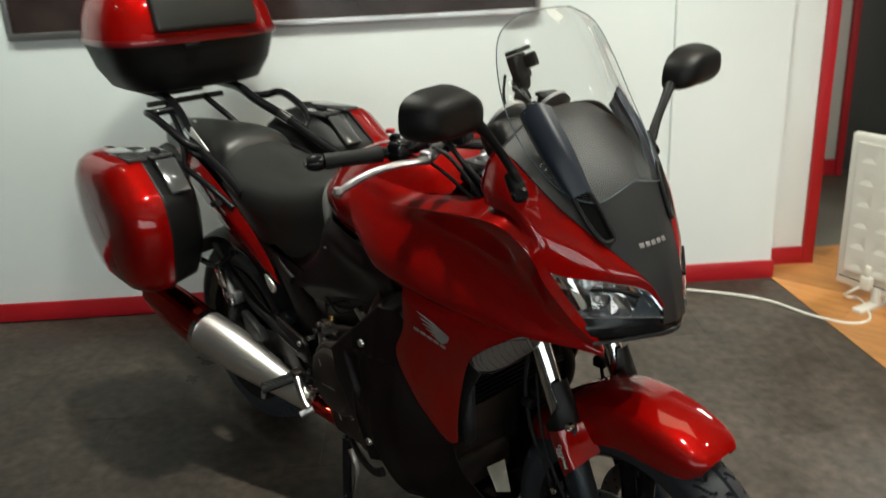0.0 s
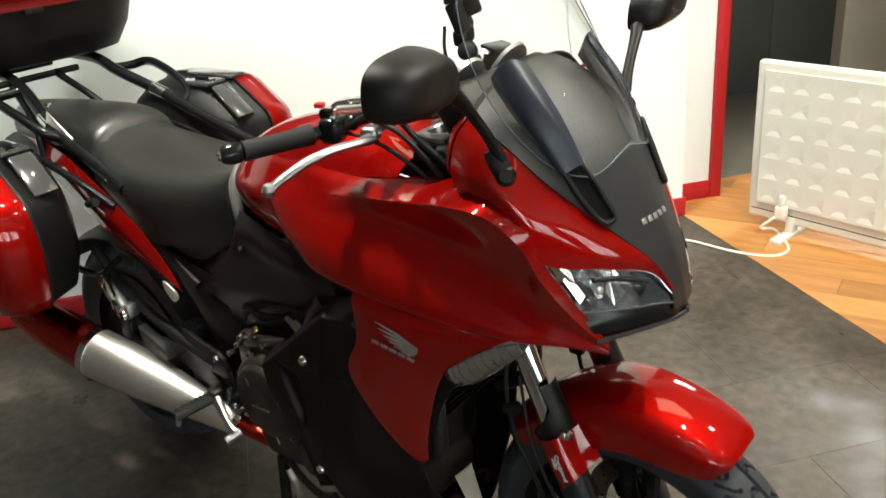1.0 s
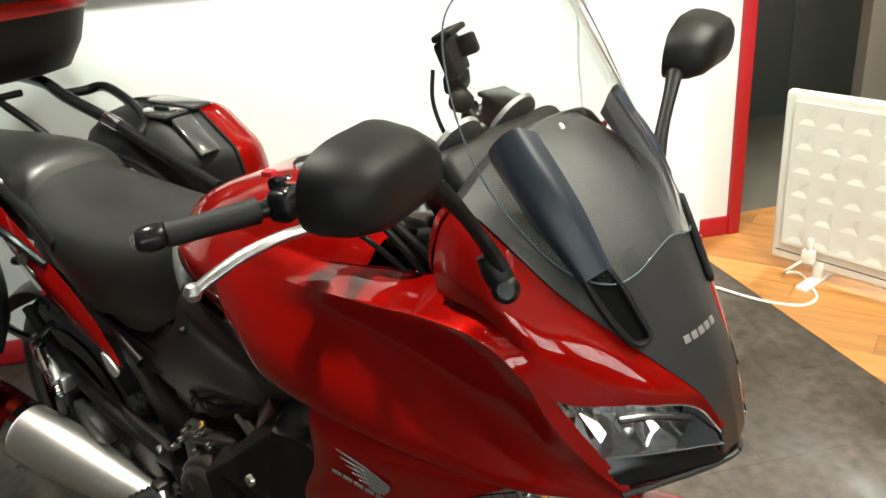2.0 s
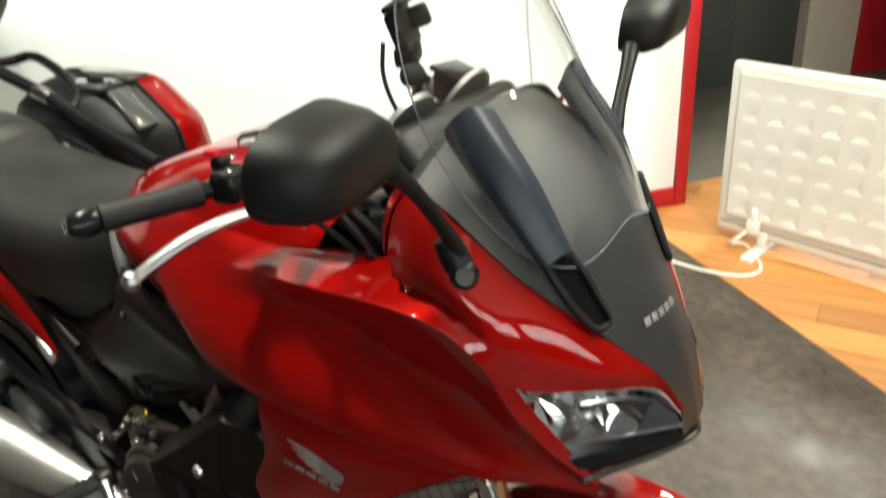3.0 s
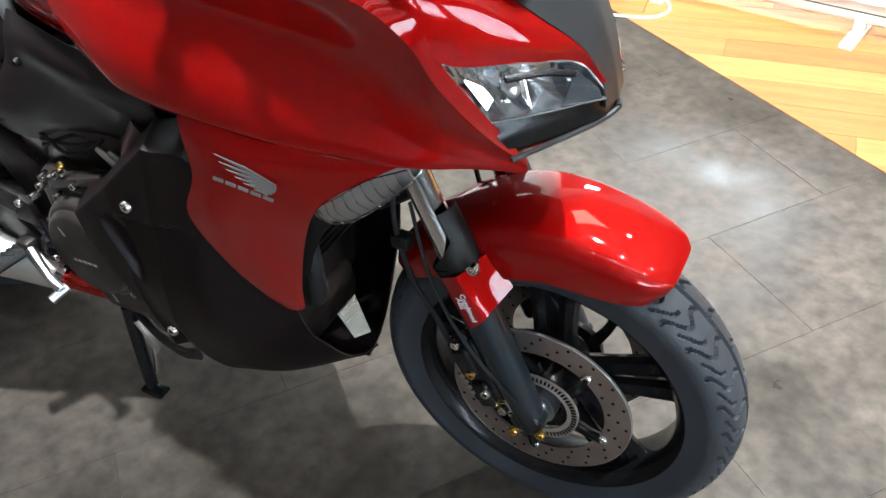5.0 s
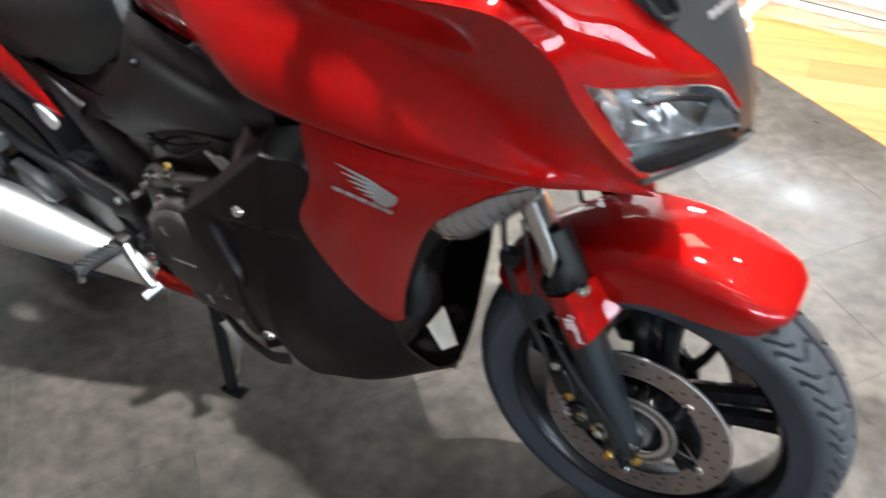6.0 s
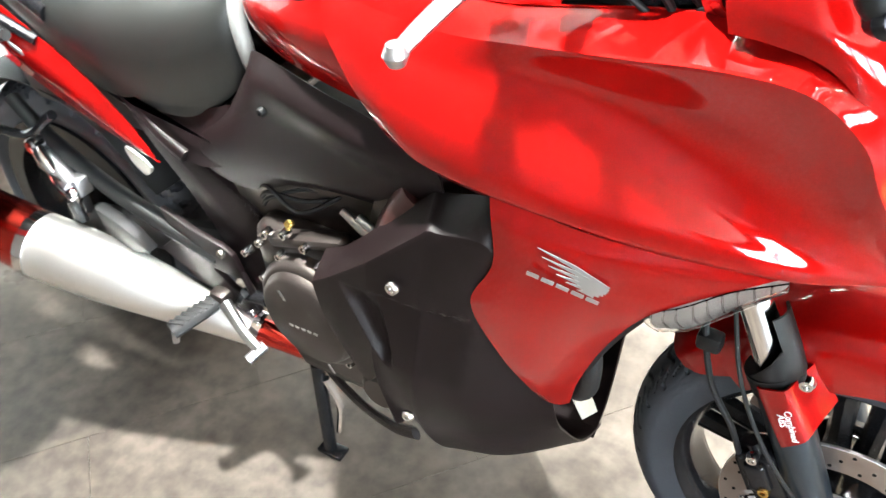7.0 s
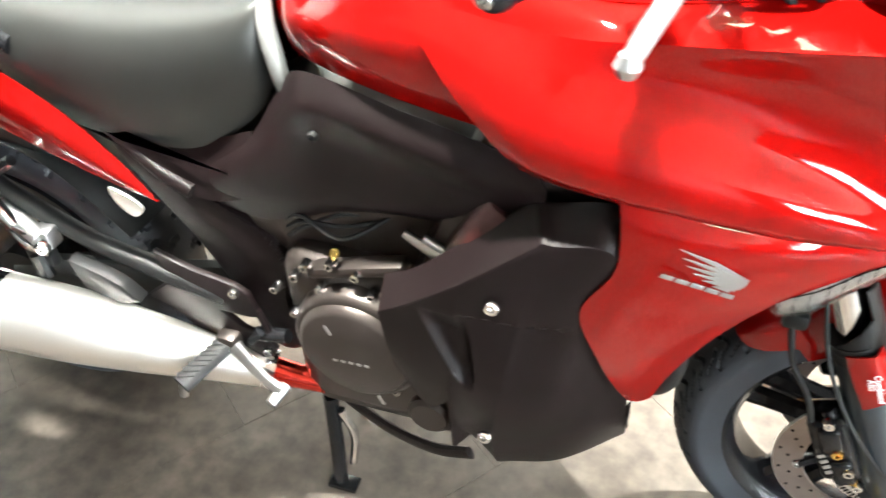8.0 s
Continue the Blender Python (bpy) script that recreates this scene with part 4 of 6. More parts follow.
def mirrors(bike):
    rings = []
    for x, a, b in ((0.032, 0.026, 0.012), (0.030, 0.050, 0.023), (0.020, 0.069, 0.032), (0.002, 0.079, 0.038), (-0.020, 0.083, 0.0405), (-0.030, 0.082, 0.0395)):
        rings.append([Vector((x, p, q)) for p, q in superring(a, b, 2.9, 40)])
    m = grid_bm(rings, 0, True, True)
    place = pose(-0.150, -0.356, 1.222, 0, 4, 14)
    for v in m.verts:
        v.co.z += 0.10 * min(0, v.co.y) * -0.25 - (0.012 if v.co.y > 0.03 else 0) * (v.co.y - 0.03) / 0.045
    low = Vector((-0.012, -0.005, -0.018))
    r, l = both("mirror_housing", moved(m, place), BLACK, bike, "black rounded mirror housing")
    gl = moved(grid_bm([[Vector((-0.0308, p, q)) for p, q in superring(a, b, 2.9, 40)] for a, b in ((0.001, 0.001), (0.074, 0.034))], 0, True), place)
    g, h = both("mirror_glass", gl, mat("mirror_silver", (0.9, 0.9, 0.9), 0.02, 1, 0, 0), bike)
    a, b = both("mirror_stem", tube([(-0.150, -0.305, 1.205), (-0.142, -0.280, 1.176), (-0.134, -0.248, 1.128), (-0.128, -0.232, 1.096)], [0.015, 0.010, 0.009, 0.011], 12, 20, flat=0.8), BLACK, bike)
    for v in b.data.vertices:
        f = (1.205 - v.co.z) / 0.109
        v.co.y -= 0.004 + 0.034 * f
        v.co.x -= 0.006
    r, p = both("mirror_pivot", lathe([(0.004, -0.012), (0.0135, -0.010), (0.0145, 0.004), (0.009, 0.011), (0.004, 0.011)], (-0.121, -0.234, 1.074), (70, 0, 40), 20), GLOSSBLACK, bike)
    r, q = both("mirror_foot", tube([(-0.142, -0.236, 1.108), (-0.128, -0.232, 1.082), (-0.117, -0.227, 1.067)], [0.011, 0.0145, 0.009], 12, 12, flat=1.0), BLACK, bike)
    mid = Vector((-0.1636, 0.350, 1.222))
    for ob in (l, h):
        ob.matrix_local = Matrix.Translation(mid + low) @ pose(0, 0, 0, 0, 0, 17) @ Matrix.Translation(-mid)
    b.location = low + Vector((-0.008, -0.004, 0.006))
    p.location = q.location = (-0.026, -0.052, -0.010)


def cockpit(bike):
    bar = [(-0.525, -0.365, 1.086), (-0.484, -0.247, 1.087), (-0.44, -0.15, 1.098), (-0.40, -0.07, 1.085), (-0.385, 0, 1.08)]
    both("handlebar", tube(bar, 0.0115, 12, 30), GLOSSBLACK, bike)
    both("grip", tube([(-0.522, -0.356, 1.086), (-0.50, -0.295, 1.0865), (-0.486, -0.250, 1.087)], [0.0160, 0.0152, 0.0172], 16, 12), RUBBER, bike, "black rubber handlebar grip")
    both("bar_end", tube([(-0.534, -0.388, 1.086), (-0.532, -0.384, 1.086), (-0.526, -0.362, 1.086), (-0.523, -0.354, 1.086)], [0.011, 0.0160, 0.0165, 0.0130], 16, 12), GLOSSBLACK, bike, "black bar end weight")
    both("bar_end_bolt", bolt((-0.5345, -0.389, 1.086), 0.0085, (90, 0, -18), 0.004), CHROME, bike)
    both("switch_box", joined(rbox((0.036, 0.045, 0.042), (-0.468, -0.218, 1.090), 0.010, (0, 0, 20), 3), rbox((0.028, 0.018, 0.028), (-0.462, -0.188, 1.094), 0.006, (0, 0, 20)), rbox((0.020, 0.018, 0.016), (-0.478, -0.220, 1.114), 0.005, (0, 0, 20))), GLOSSBLACK, bike)
    for p in ((-0.475, -0.205, 1.116), (-0.452, -0.230, 1.112), (-0.440, -0.205, 1.108), (-0.425, -0.175, 1.112)):
        both("control_screw", bolt(p, 0.005, (0, 0, 0), 0.005), CHROME, bike)
    one("switch_button", rbox((0.016, 0.012, 0.008), (-0.485, -0.225, 1.128), 0.002, (0, 0, 20)), REDTRIM, bike)
    both("control_lever", joined(tube([(-0.398, -0.208, 1.080), (-0.392, -0.240, 1.083), (-0.398, -0.285, 1.085), (-0.410, -0.330, 1.077), (-0.420, -0.364, 1.064), (-0.427, -0.390, 1.052)], [0.012, 0.0095, 0.0090, 0.0095, 0.0095, 0.008], 12, 36, flat=0.75),
                                 lathe([(0.001, -0.011), (0.007, -0.009), (0.011, 0), (0.007, 0.009), (0.001, 0.011)], (-0.427, -0.391, 1.052), segs=16)), ALLOY, bike, "silver alloy hand lever with a ball end")
    both("lever_clamp", joined(rbox((0.030, 0.030, 0.022), (-0.405, -0.197, 1.086), 0.008, (0, 0, 18), 3), tube([(-0.405, -0.18, 1.092), (-0.43, -0.14, 1.102)], 0.012, 12)), ALLOY, bike)
    both("fluid_reservoir", joined(rbox((0.058, 0.045, 0.042), (-0.375, -0.150, 1.130), 0.008, (0, 8, 20), 3), rbox((0.064, 0.051, 0.008), (-0.372, -0.150, 1.154), 0.003, (0, 8, 20)), tube([(-0.38, -0.15, 1.11), (-0.40, -0.16, 1.09)], 0.008, 8)), GLOSSBLACK, bike, "black fluid reservoir")
    for k, pts in enumerate(([(-0.45, -0.19, 1.095), (-0.40, -0.17, 1.115), (-0.33, -0.17, 1.075), (-0.27, -0.155, 1.02), (-0.25, -0.13, 0.95)], [(-0.42, -0.18, 1.10), (-0.36, -0.185, 1.09), (-0.31, -0.175, 1.045), (-0.28, -0.15, 0.98)],
                             [(-0.46, -0.2, 1.08), (-0.41, -0.19, 1.07), (-0.36, -0.18, 1.045), (-0.31, -0.165, 1.005), (-0.28, -0.14, 0.95)])):
        both("control_cable", tube(pts, 0.0052 - 0.0008 * k, 8, 30), RUBBER, bike)
    both("fork_cap", lathe([(0.020, -0.02), (0.020, 0.004), (0.016, 0.008), (0.009, 0.009), (0.008, 0.014), (0.002, 0.015)], (-0.352, -0.098, 1.072), (0, -22, 0), 20), ALLOY, bike, "bare alloy fork cap")
    # made-up block that fills the cockpit opening with dark
    both("cockpit_filler", joined(rbox((0.07, 0.05, 0.06), (-0.300, -0.135, 1.030), 0.014, (10, 0, 15), 3), rbox((0.04, 0.03, 0.03), (-0.335, -0.150, 1.050), 0.008, (0, 20, 30), 3)), GLOSSBLACK, bike, "black block added to darken the cockpit")
    part("top_yoke", joined(rbox((0.075, 0.24, 0.03), (-0.355, 0, 1.055), 0.01), lathe([(0.018, 0), (0.018, 0.014), (0.012, 0.018)], (-0.35, 0, 1.068), segs=20)), ALLOY, bike)
    both("cockpit_tray", grid_bm(skin([[(-0.50, -0.19, 0.985), (-0.38, -0.195, 0.99), (-0.26, -0.19, 1.01)], [(-0.48, -0.11, 0.95), (-0.38, -0.10, 0.94), (-0.24, -0.09, 0.95)], [(-0.48, 0, 0.95), (-0.38, 0, 0.94), (-0.24, 0, 0.95)]], 8, 16), 0.003), BLACK, bike)


def seat_section(x, hw, zt, ze, zb, soft=False):
    hw += 0.026 * x
    if soft:
        r = [(x, -hw * 0.90, zb), (x, -hw * 0.99, zb + 0.45 * (ze - zb)), (x, -hw, ze - 0.046), (x, -hw * 0.955, ze - 0.014), (x, -hw * 0.80, ze + 0.45 * (zt - ze)), (x, -hw * 0.45, zt - 0.005), (x, 0, zt)]
        return r + [(a, -b, c) for a, b, c in reversed(r[:-1])]
    r = [(x, -hw * 0.90, zb), (x, -hw * 0.99, zb + 0.45 * (ze - zb)), (x, -hw, ze - 0.012), (x, -hw * 0.93, ze + 0.008), (x, -hw * 0.6, zt - 0.006), (x, 0, zt)]
    return r + [(a, -b, c) for a, b, c in reversed(r[:-1])]


def body(bike):
    # tank
    t = [seat_section(-0.885, 0.105, 0.945, 0.915, 0.865), seat_section(-0.84, 0.160, 0.990, 0.935, 0.872), seat_section(-0.76, 0.196, 1.030, 0.950, 0.868), seat_section(-0.67, 0.212, 1.055, 0.955, 0.858),
         seat_section(-0.58, 0.212, 1.062, 0.955, 0.845), seat_section(-0.49, 0.198, 1.050, 0.960, 0.85), seat_section(-0.42, 0.175, 1.015, 0.955, 0.86)]
    tank = part("fuel_tank", grid_bm(skin(t, 44, 44), 0.003), RED, bike, "glossy red fuel tank", 70)
    part("filler_cap", lathe([(0.046, -0.01), (0.046, 0.004), (0.040, 0.008), (0.014, 0.009), (0.012, 0.006)], (-0.62, 0, 1.060), (0, 3, 0), 32), CHROME, tank)
    # seat: rider part and raised pillion part
    s = [seat_section(-0.895, 0.115, 0.935, 0.915, 0.82, True), seat_section(-0.915, 0.140, 0.925, 0.900, 0.775, True), seat_section(-0.96, 0.155, 0.912, 0.885, 0.735, True), seat_section(-1.04, 0.168, 0.900, 0.872, 0.685, True),
         seat_section(-1.12, 0.180, 0.896, 0.866, 0.690, True), seat_section(-1.22, 0.186, 0.900, 0.866, 0.735, True), seat_section(-1.32, 0.180, 0.915, 0.872, 0.790, True), seat_section(-1.395, 0.166, 0.935, 0.880, 0.815, True)]
    st = part("rider_seat", grid_bm(skin(s, 50, 40), 0.004), VINYL, bike, "black vinyl rider seat", 70)
    p = [seat_section(-1.385, 0.160, 0.925, 0.885, 0.82, True), seat_section(-1.405, 0.160, 0.958, 0.915, 0.83, True), seat_section(-1.47, 0.156, 0.972, 0.932, 0.85, True), seat_section(-1.60, 0.146, 0.970, 0.935, 0.868, True), seat_section(-1.75, 0.132, 0.962, 0.932, 0.88, True),
         seat_section(-1.88, 0.108, 0.950, 0.925, 0.888, True), seat_section(-1.95, 0.066, 0.935, 0.915, 0.892, True)]
    part("pillion_seat", grid_bm(skin(p, 40, 40), 0.004), VINYL, bike, "black vinyl pillion seat", 70)
    part("seat_stud", bolt((-1.70, -0.045, 0.966), 0.010, (0, 0, 0), 0.005), CHROME, bike)
    both("seat_piping", tube([(-0.897, -0.112, 0.928), (-0.887, -0.138, 0.895), (-0.872, -0.150, 0.840), (-0.858, -0.152, 0.775)], [0.008, 0.012, 0.011, 0.005], 10, 24), PIPING, bike, "grey padded seat edge")
    # tail side panels
    tail = [[(-1.85, -0.135, 0.895), (-1.65, -0.165, 0.890), (-1.48, -0.195, 0.880), (-1.30, -0.212, 0.825), (-1.19, -0.212, 0.765), (-1.12, -0.206, 0.695), (-1.075, -0.205, 0.640)],
            [(-1.85, -0.145, 0.865), (-1.65, -0.180, 0.850), (-1.48, -0.212, 0.840), (-1.32, -0.228, 0.790), (-1.21, -0.226, 0.735), (-1.135, -0.216, 0.675), (-1.072, -0.208, 0.634)],
            [(-1.85, -0.140, 0.825), (-1.65, -0.170, 0.795), (-1.48, -0.200, 0.772), (-1.34, -0.215, 0.730), (-1.24, -0.214, 0.690), (-1.15, -0.208, 0.652), (-1.070, -0.204, 0.628)]]
    a, b = both("tail_panel", grid_bm(skin(tail, 16, 50), 0.003), RED, bike, "glossy red tail side panel", 70)
    for k in range(4):
        both("marking_bar", rbox((0.030, 0.002, 0.013), (-1.415 + 0.040 * k, -0.2235 - 0.0035 * k, 0.838 - 0.0165 * k), 0.0006, (14, 22, 0)), SILVER, bike)
    both("tail_knob", joined(tube([(-1.33, -0.215, 0.815), (-1.30, -0.245, 0.812)], 0.009, 10), tube([(-1.325, -0.245, 0.806), (-1.275, -0.250, 0.822)], 0.009, 10)), BLACK, bike)
    both("tail_trim", tube([(-1.455, -0.222, 0.868), (-1.40, -0.226, 0.842), (-1.345, -0.230, 0.808)], [0.003, 0.004, 0.003], 8, 14, flat=0.5), SILVER, bike, "thin silver mark on the tail panel")
    part("tail_core", joined(rbox((0.80, 0.22, 0.10), (-1.50, 0, 0.83), 0.03), rbox((0.5, 0.2, 0.2), (-1.25, 0, 0.70), 0.04)), BLACK, bike)
    # big side cover under the tank
    cv = [[(-0.874, -0.146, 0.824), (-0.83, -0.176, 0.862), (-0.77, -0.196, 0.868), (-0.70, -0.206, 0.856), (-0.62, -0.212, 0.842), (-0.535, -0.226, 0.825), (-0.515, -0.228, 0.800)],
          [(-0.885, -0.156, 0.800), (-0.83, -0.196, 0.830), (-0.77, -0.216, 0.836), (-0.70, -0.225, 0.822), (-0.62, -0.228, 0.806), (-0.55, -0.226, 0.795), (-0.515, -0.226, 0.785)],
          [(-0.93, -0.168, 0.735), (-0.86, -0.190, 0.770), (-0.79, -0.202, 0.785), (-0.71, -0.207, 0.772), (-0.64, -0.209, 0.762), (-0.57, -0.215, 0.755), (-0.52, -0.214, 0.765)],
          [(-1.03, -0.176, 0.655), (-0.94, -0.190, 0.670), (-0.85, -0.197, 0.685), (-0.77, -0.200, 0.695), (-0.69, -0.200, 0.705), (-0.60, -0.200, 0.715), (-0.54, -0.198, 0.730)],
          [(-0.995, -0.175, 0.625), (-0.92, -0.182, 0.622), (-0.86, -0.186, 0.640), (-0.80, -0.188, 0.668), (-0.72, -0.188, 0.684), (-0.64, -0.188, 0.690), (-0.56, -0.186, 0.705)]]
    both("side_cover", grid_bm(skin(cv, 34, 50), 0.003), COVER, bike, "matt dark brown-black side cover", 70)
    both("cover_screw", bolt((-0.803, -0.206, 0.797), 0.007, (90, 0, 0), 0.008), BLACK, bike)
    # pivot plate behind it
    pv = smooth_outline([(-1.150, 0.725), (-1.04, 0.658), (-0.95, 0.610), (-0.895, 0.565), (-0.905, 0.46), (-0.885, 0.375), (-0.935, 0.352), (-0.985, 0.45), (-1.05, 0.56), (-1.120, 0.655)], 60)
    both("pivot_plate", moved(plate(pv, 0.05, 0.012), pose(0, -0.160, 0)), COVER, bike, "dark brown-black frame plate")
    both("pivot_ridge", tube([(-1.148, -0.176, 0.722), (-1.07, -0.185, 0.672), (-1.02, -0.187, 0.648)], [0.006, 0.010, 0.012], 10, 16), COVER, bike)
    both("under_seat_panel", grid_bm(skin([[(-1.165, -0.160, 0.765), (-1.08, -0.162, 0.735), (-1.00, -0.158, 0.722), (-0.92, -0.164, 0.752)], [(-1.16, -0.178, 0.742), (-1.08, -0.182, 0.700), (-1.00, -0.178, 0.680), (-0.92, -0.180, 0.705)],
                                      [(-1.150, -0.186, 0.722), (-1.07, -0.190, 0.668), (-1.00, -0.188, 0.638), (-0.92, -0.188, 0.660)]], 12, 30), 0.003), COVER, bike, "dark panel under the seat edge")
    both("tail_tab", moved(plate(smooth_outline([(-1.160, 0.628), (-1.122, 0.616), (-1.108, 0.600), (-1.128, 0.582), (-1.154, 0.600)], 30), 0.006, 0.002), pose(0, -0.196, 0)), STEEL, bike, "bare steel bracket tab")


def belly(bike):
    v = [[(-0.716, -0.228, 0.618), (-0.706, -0.262, 0.600), (-0.708, -0.272, 0.586), (-0.704, -0.277, 0.574), (-0.697, -0.275, 0.535), (-0.690, -0.268, 0.490)],
         [(-0.672, -0.230, 0.644), (-0.664, -0.266, 0.632), (-0.662, -0.276, 0.624), (-0.662, -0.282, 0.610), (-0.662, -0.280, 0.520), (-0.650, -0.266, 0.425)],
         [(-0.604, -0.226, 0.706), (-0.596, -0.268, 0.686), (-0.595, -0.278, 0.683), (-0.597, -0.284, 0.668), (-0.606, -0.286, 0.575), (-0.612, -0.284, 0.470), (-0.615, -0.255, 0.330)],
         [(-0.528, -0.216, 0.776), (-0.504, -0.262, 0.766), (-0.502, -0.271, 0.756), (-0.506, -0.275, 0.742), (-0.530, -0.284, 0.610), (-0.550, -0.284, 0.440), (-0.560, -0.228, 0.285), (-0.565, -0.150, 0.200), (-0.565, 0, 0.182)],
         [(-0.424, -0.236, 0.796), (-0.428, -0.258, 0.762), (-0.430, -0.264, 0.758), (-0.432, -0.268, 0.750), (-0.462, -0.264, 0.640), (-0.470, -0.262, 0.450), (-0.475, -0.205, 0.300), (-0.475, -0.125, 0.208), (-0.475, 0, 0.184)],
         [(-0.398, -0.198, 0.520), (-0.396, -0.200, 0.500), (-0.394, -0.200, 0.470), (-0.393, -0.190, 0.430), (-0.392, -0.165, 0.375), (-0.392, -0.130, 0.310), (-0.392, -0.085, 0.240), (-0.392, -0.045, 0.203), (-0.392, 0, 0.186)]]
    def edged(c):
        """A section with a flat top, a tight rounded edge and the full side."""
        p = [Vector(q) for q in c]
        e = Vector((p[1].x, p[3].y, p[1].z))
        a, b = e.lerp(p[0], 0.10), e.lerp(p[4], 0.035)
        return [p[0].lerp(a, k / 7) for k in range(8)] + [e.lerp((a + b) / 2, 0.35)] + cat([b] + p[4:], 110)

    def sheet(sections, nu):
        g = [edged(c) for c in sections]
        if len(g) > 3:
            # a firm corner where the arm meets the pan
            g[1:2] = [[a.lerp(b, 0.9) for a, b in zip(g[0], g[1])], g[1], [a.lerp(b, 0.12) for a, b in zip(g[1], g[2])]]
        cols = [cat([r[k] for r in g], nu) for k in range(len(g[0]))]
        rows = [[c[i] for c in cols] for i in range(nu)]
        for r in rows:
            for q in r:
                # step under the upper screw, fading downwards and to both ends
                line = 0.6385 + 0.03 * (q.x + 0.535) ** 2
                ends = max(0.0, 1 - abs((q.x + 0.532) / 0.072) ** 4)
                below = line - q.z
                if 0 < below < 0.12 and q.y < -0.2:
                    q.y += 0.0110 * ends * min(1, below / 0.007) * (1 - below / 0.12)
                # slanted scoop
                f = (0.634 - q.z) / 0.125
                if 0 < f < 1 and q.y < -0.2:
                    mid, half = -0.622 + 0.038 * f, 0.026 * (1 - f) ** 0.5 + 0.004
                    d = (q.x - mid) / half
                    if abs(d) < 1:
                        q.y += 0.013 * (1 - abs(d) ** 3) * min(1, f * 4) * min(1, (1 - f) * 5)
        return rows

    r, l = both("belly_pan", grid_bm(sheet(v[2:], 120), 0.004), COVER, bike, "matt black belly pan", 24)
    both("belly_arm", grid_bm(sheet([c[:6] for c in v[:3]], 40), 0.004), COVER, r, "", 24)
    for p in ((-0.554, -0.2875, 0.668), (-0.561, -0.2850, 0.419)):
        both("screw", bolt(p, 0.0100, (90, 0, 0), 0.007), CHROME, r)
    both("belly_rail", tube([(-0.875, -0.160, 0.268), (-0.80, -0.185, 0.252), (-0.736, -0.203, 0.246), (-0.66, -0.218, 0.254), (-0.600, -0.232, 0.290)], 0.0065, 8, 24, flat=1.9), COVER, r)
    # channel behind the front wheel: radiator and its shroud
    rad = part("radiator", rbox((0.03, 0.30, 0.24), (-0.385, 0, 0.66), 0.006, (0, 10, 0)), BLACK, bike, "black radiator behind the front wheel")
    fin = mesh_of("fin", rbox((0.036, 0.29, 0.0016), (0, 0, 0), 0), BLACK)
    for k in range(24):
        f = new("fin", fin)
        f.parent, f.location = rad, (-0.385 - 0.0018 * (k - 11), 0, 0.55 + 0.0093 * k)
    both("radiator_shroud", grid_bm(skin([[(-0.36, -0.165, 0.76), (-0.31, -0.205, 0.72), (-0.255, -0.195, 0.70)], [(-0.385, -0.16, 0.62), (-0.35, -0.200, 0.60), (-0.315, -0.195, 0.60)], [(-0.40, -0.15, 0.49), (-0.385, -0.182, 0.47), (-0.365, -0.18, 0.47)]], 14, 12), 0.004), BLACK, bike)
    both("radiator_hose", tube([(-0.36, -0.16, 0.60), (-0.345, -0.175, 0.53), (-0.36, -0.165, 0.47), (-0.42, -0.14, 0.44)], 0.016, 12, 24), RUBBER, bike)
    part("pale_mesh_screen", joined(*[tube([Vector((-0.436, 0.027, 0.289)).lerp(Vector((-0.397, 0.005, 0.232)), k / 11), Vector((-0.425, -0.041, 0.307)).lerp(Vector((-0.408, -0.030, 0.245)), k / 11)], 0.0018, 6) for k in range(12)],
                                    grid_bm(skin([[(-0.437, 0.027, 0.288), (-0.426, -0.041, 0.306)], [(-0.398, 0.005, 0.231), (-0.409, -0.030, 0.244)]], 4, 4), 0.002)), MESHWHITE, bike, "pale mesh screen inside the belly pan")
    part("sump", rbox((0.26, 0.20, 0.10), (-0.60, 0, 0.27), 0.03, segs=3), ENGINE, bike)


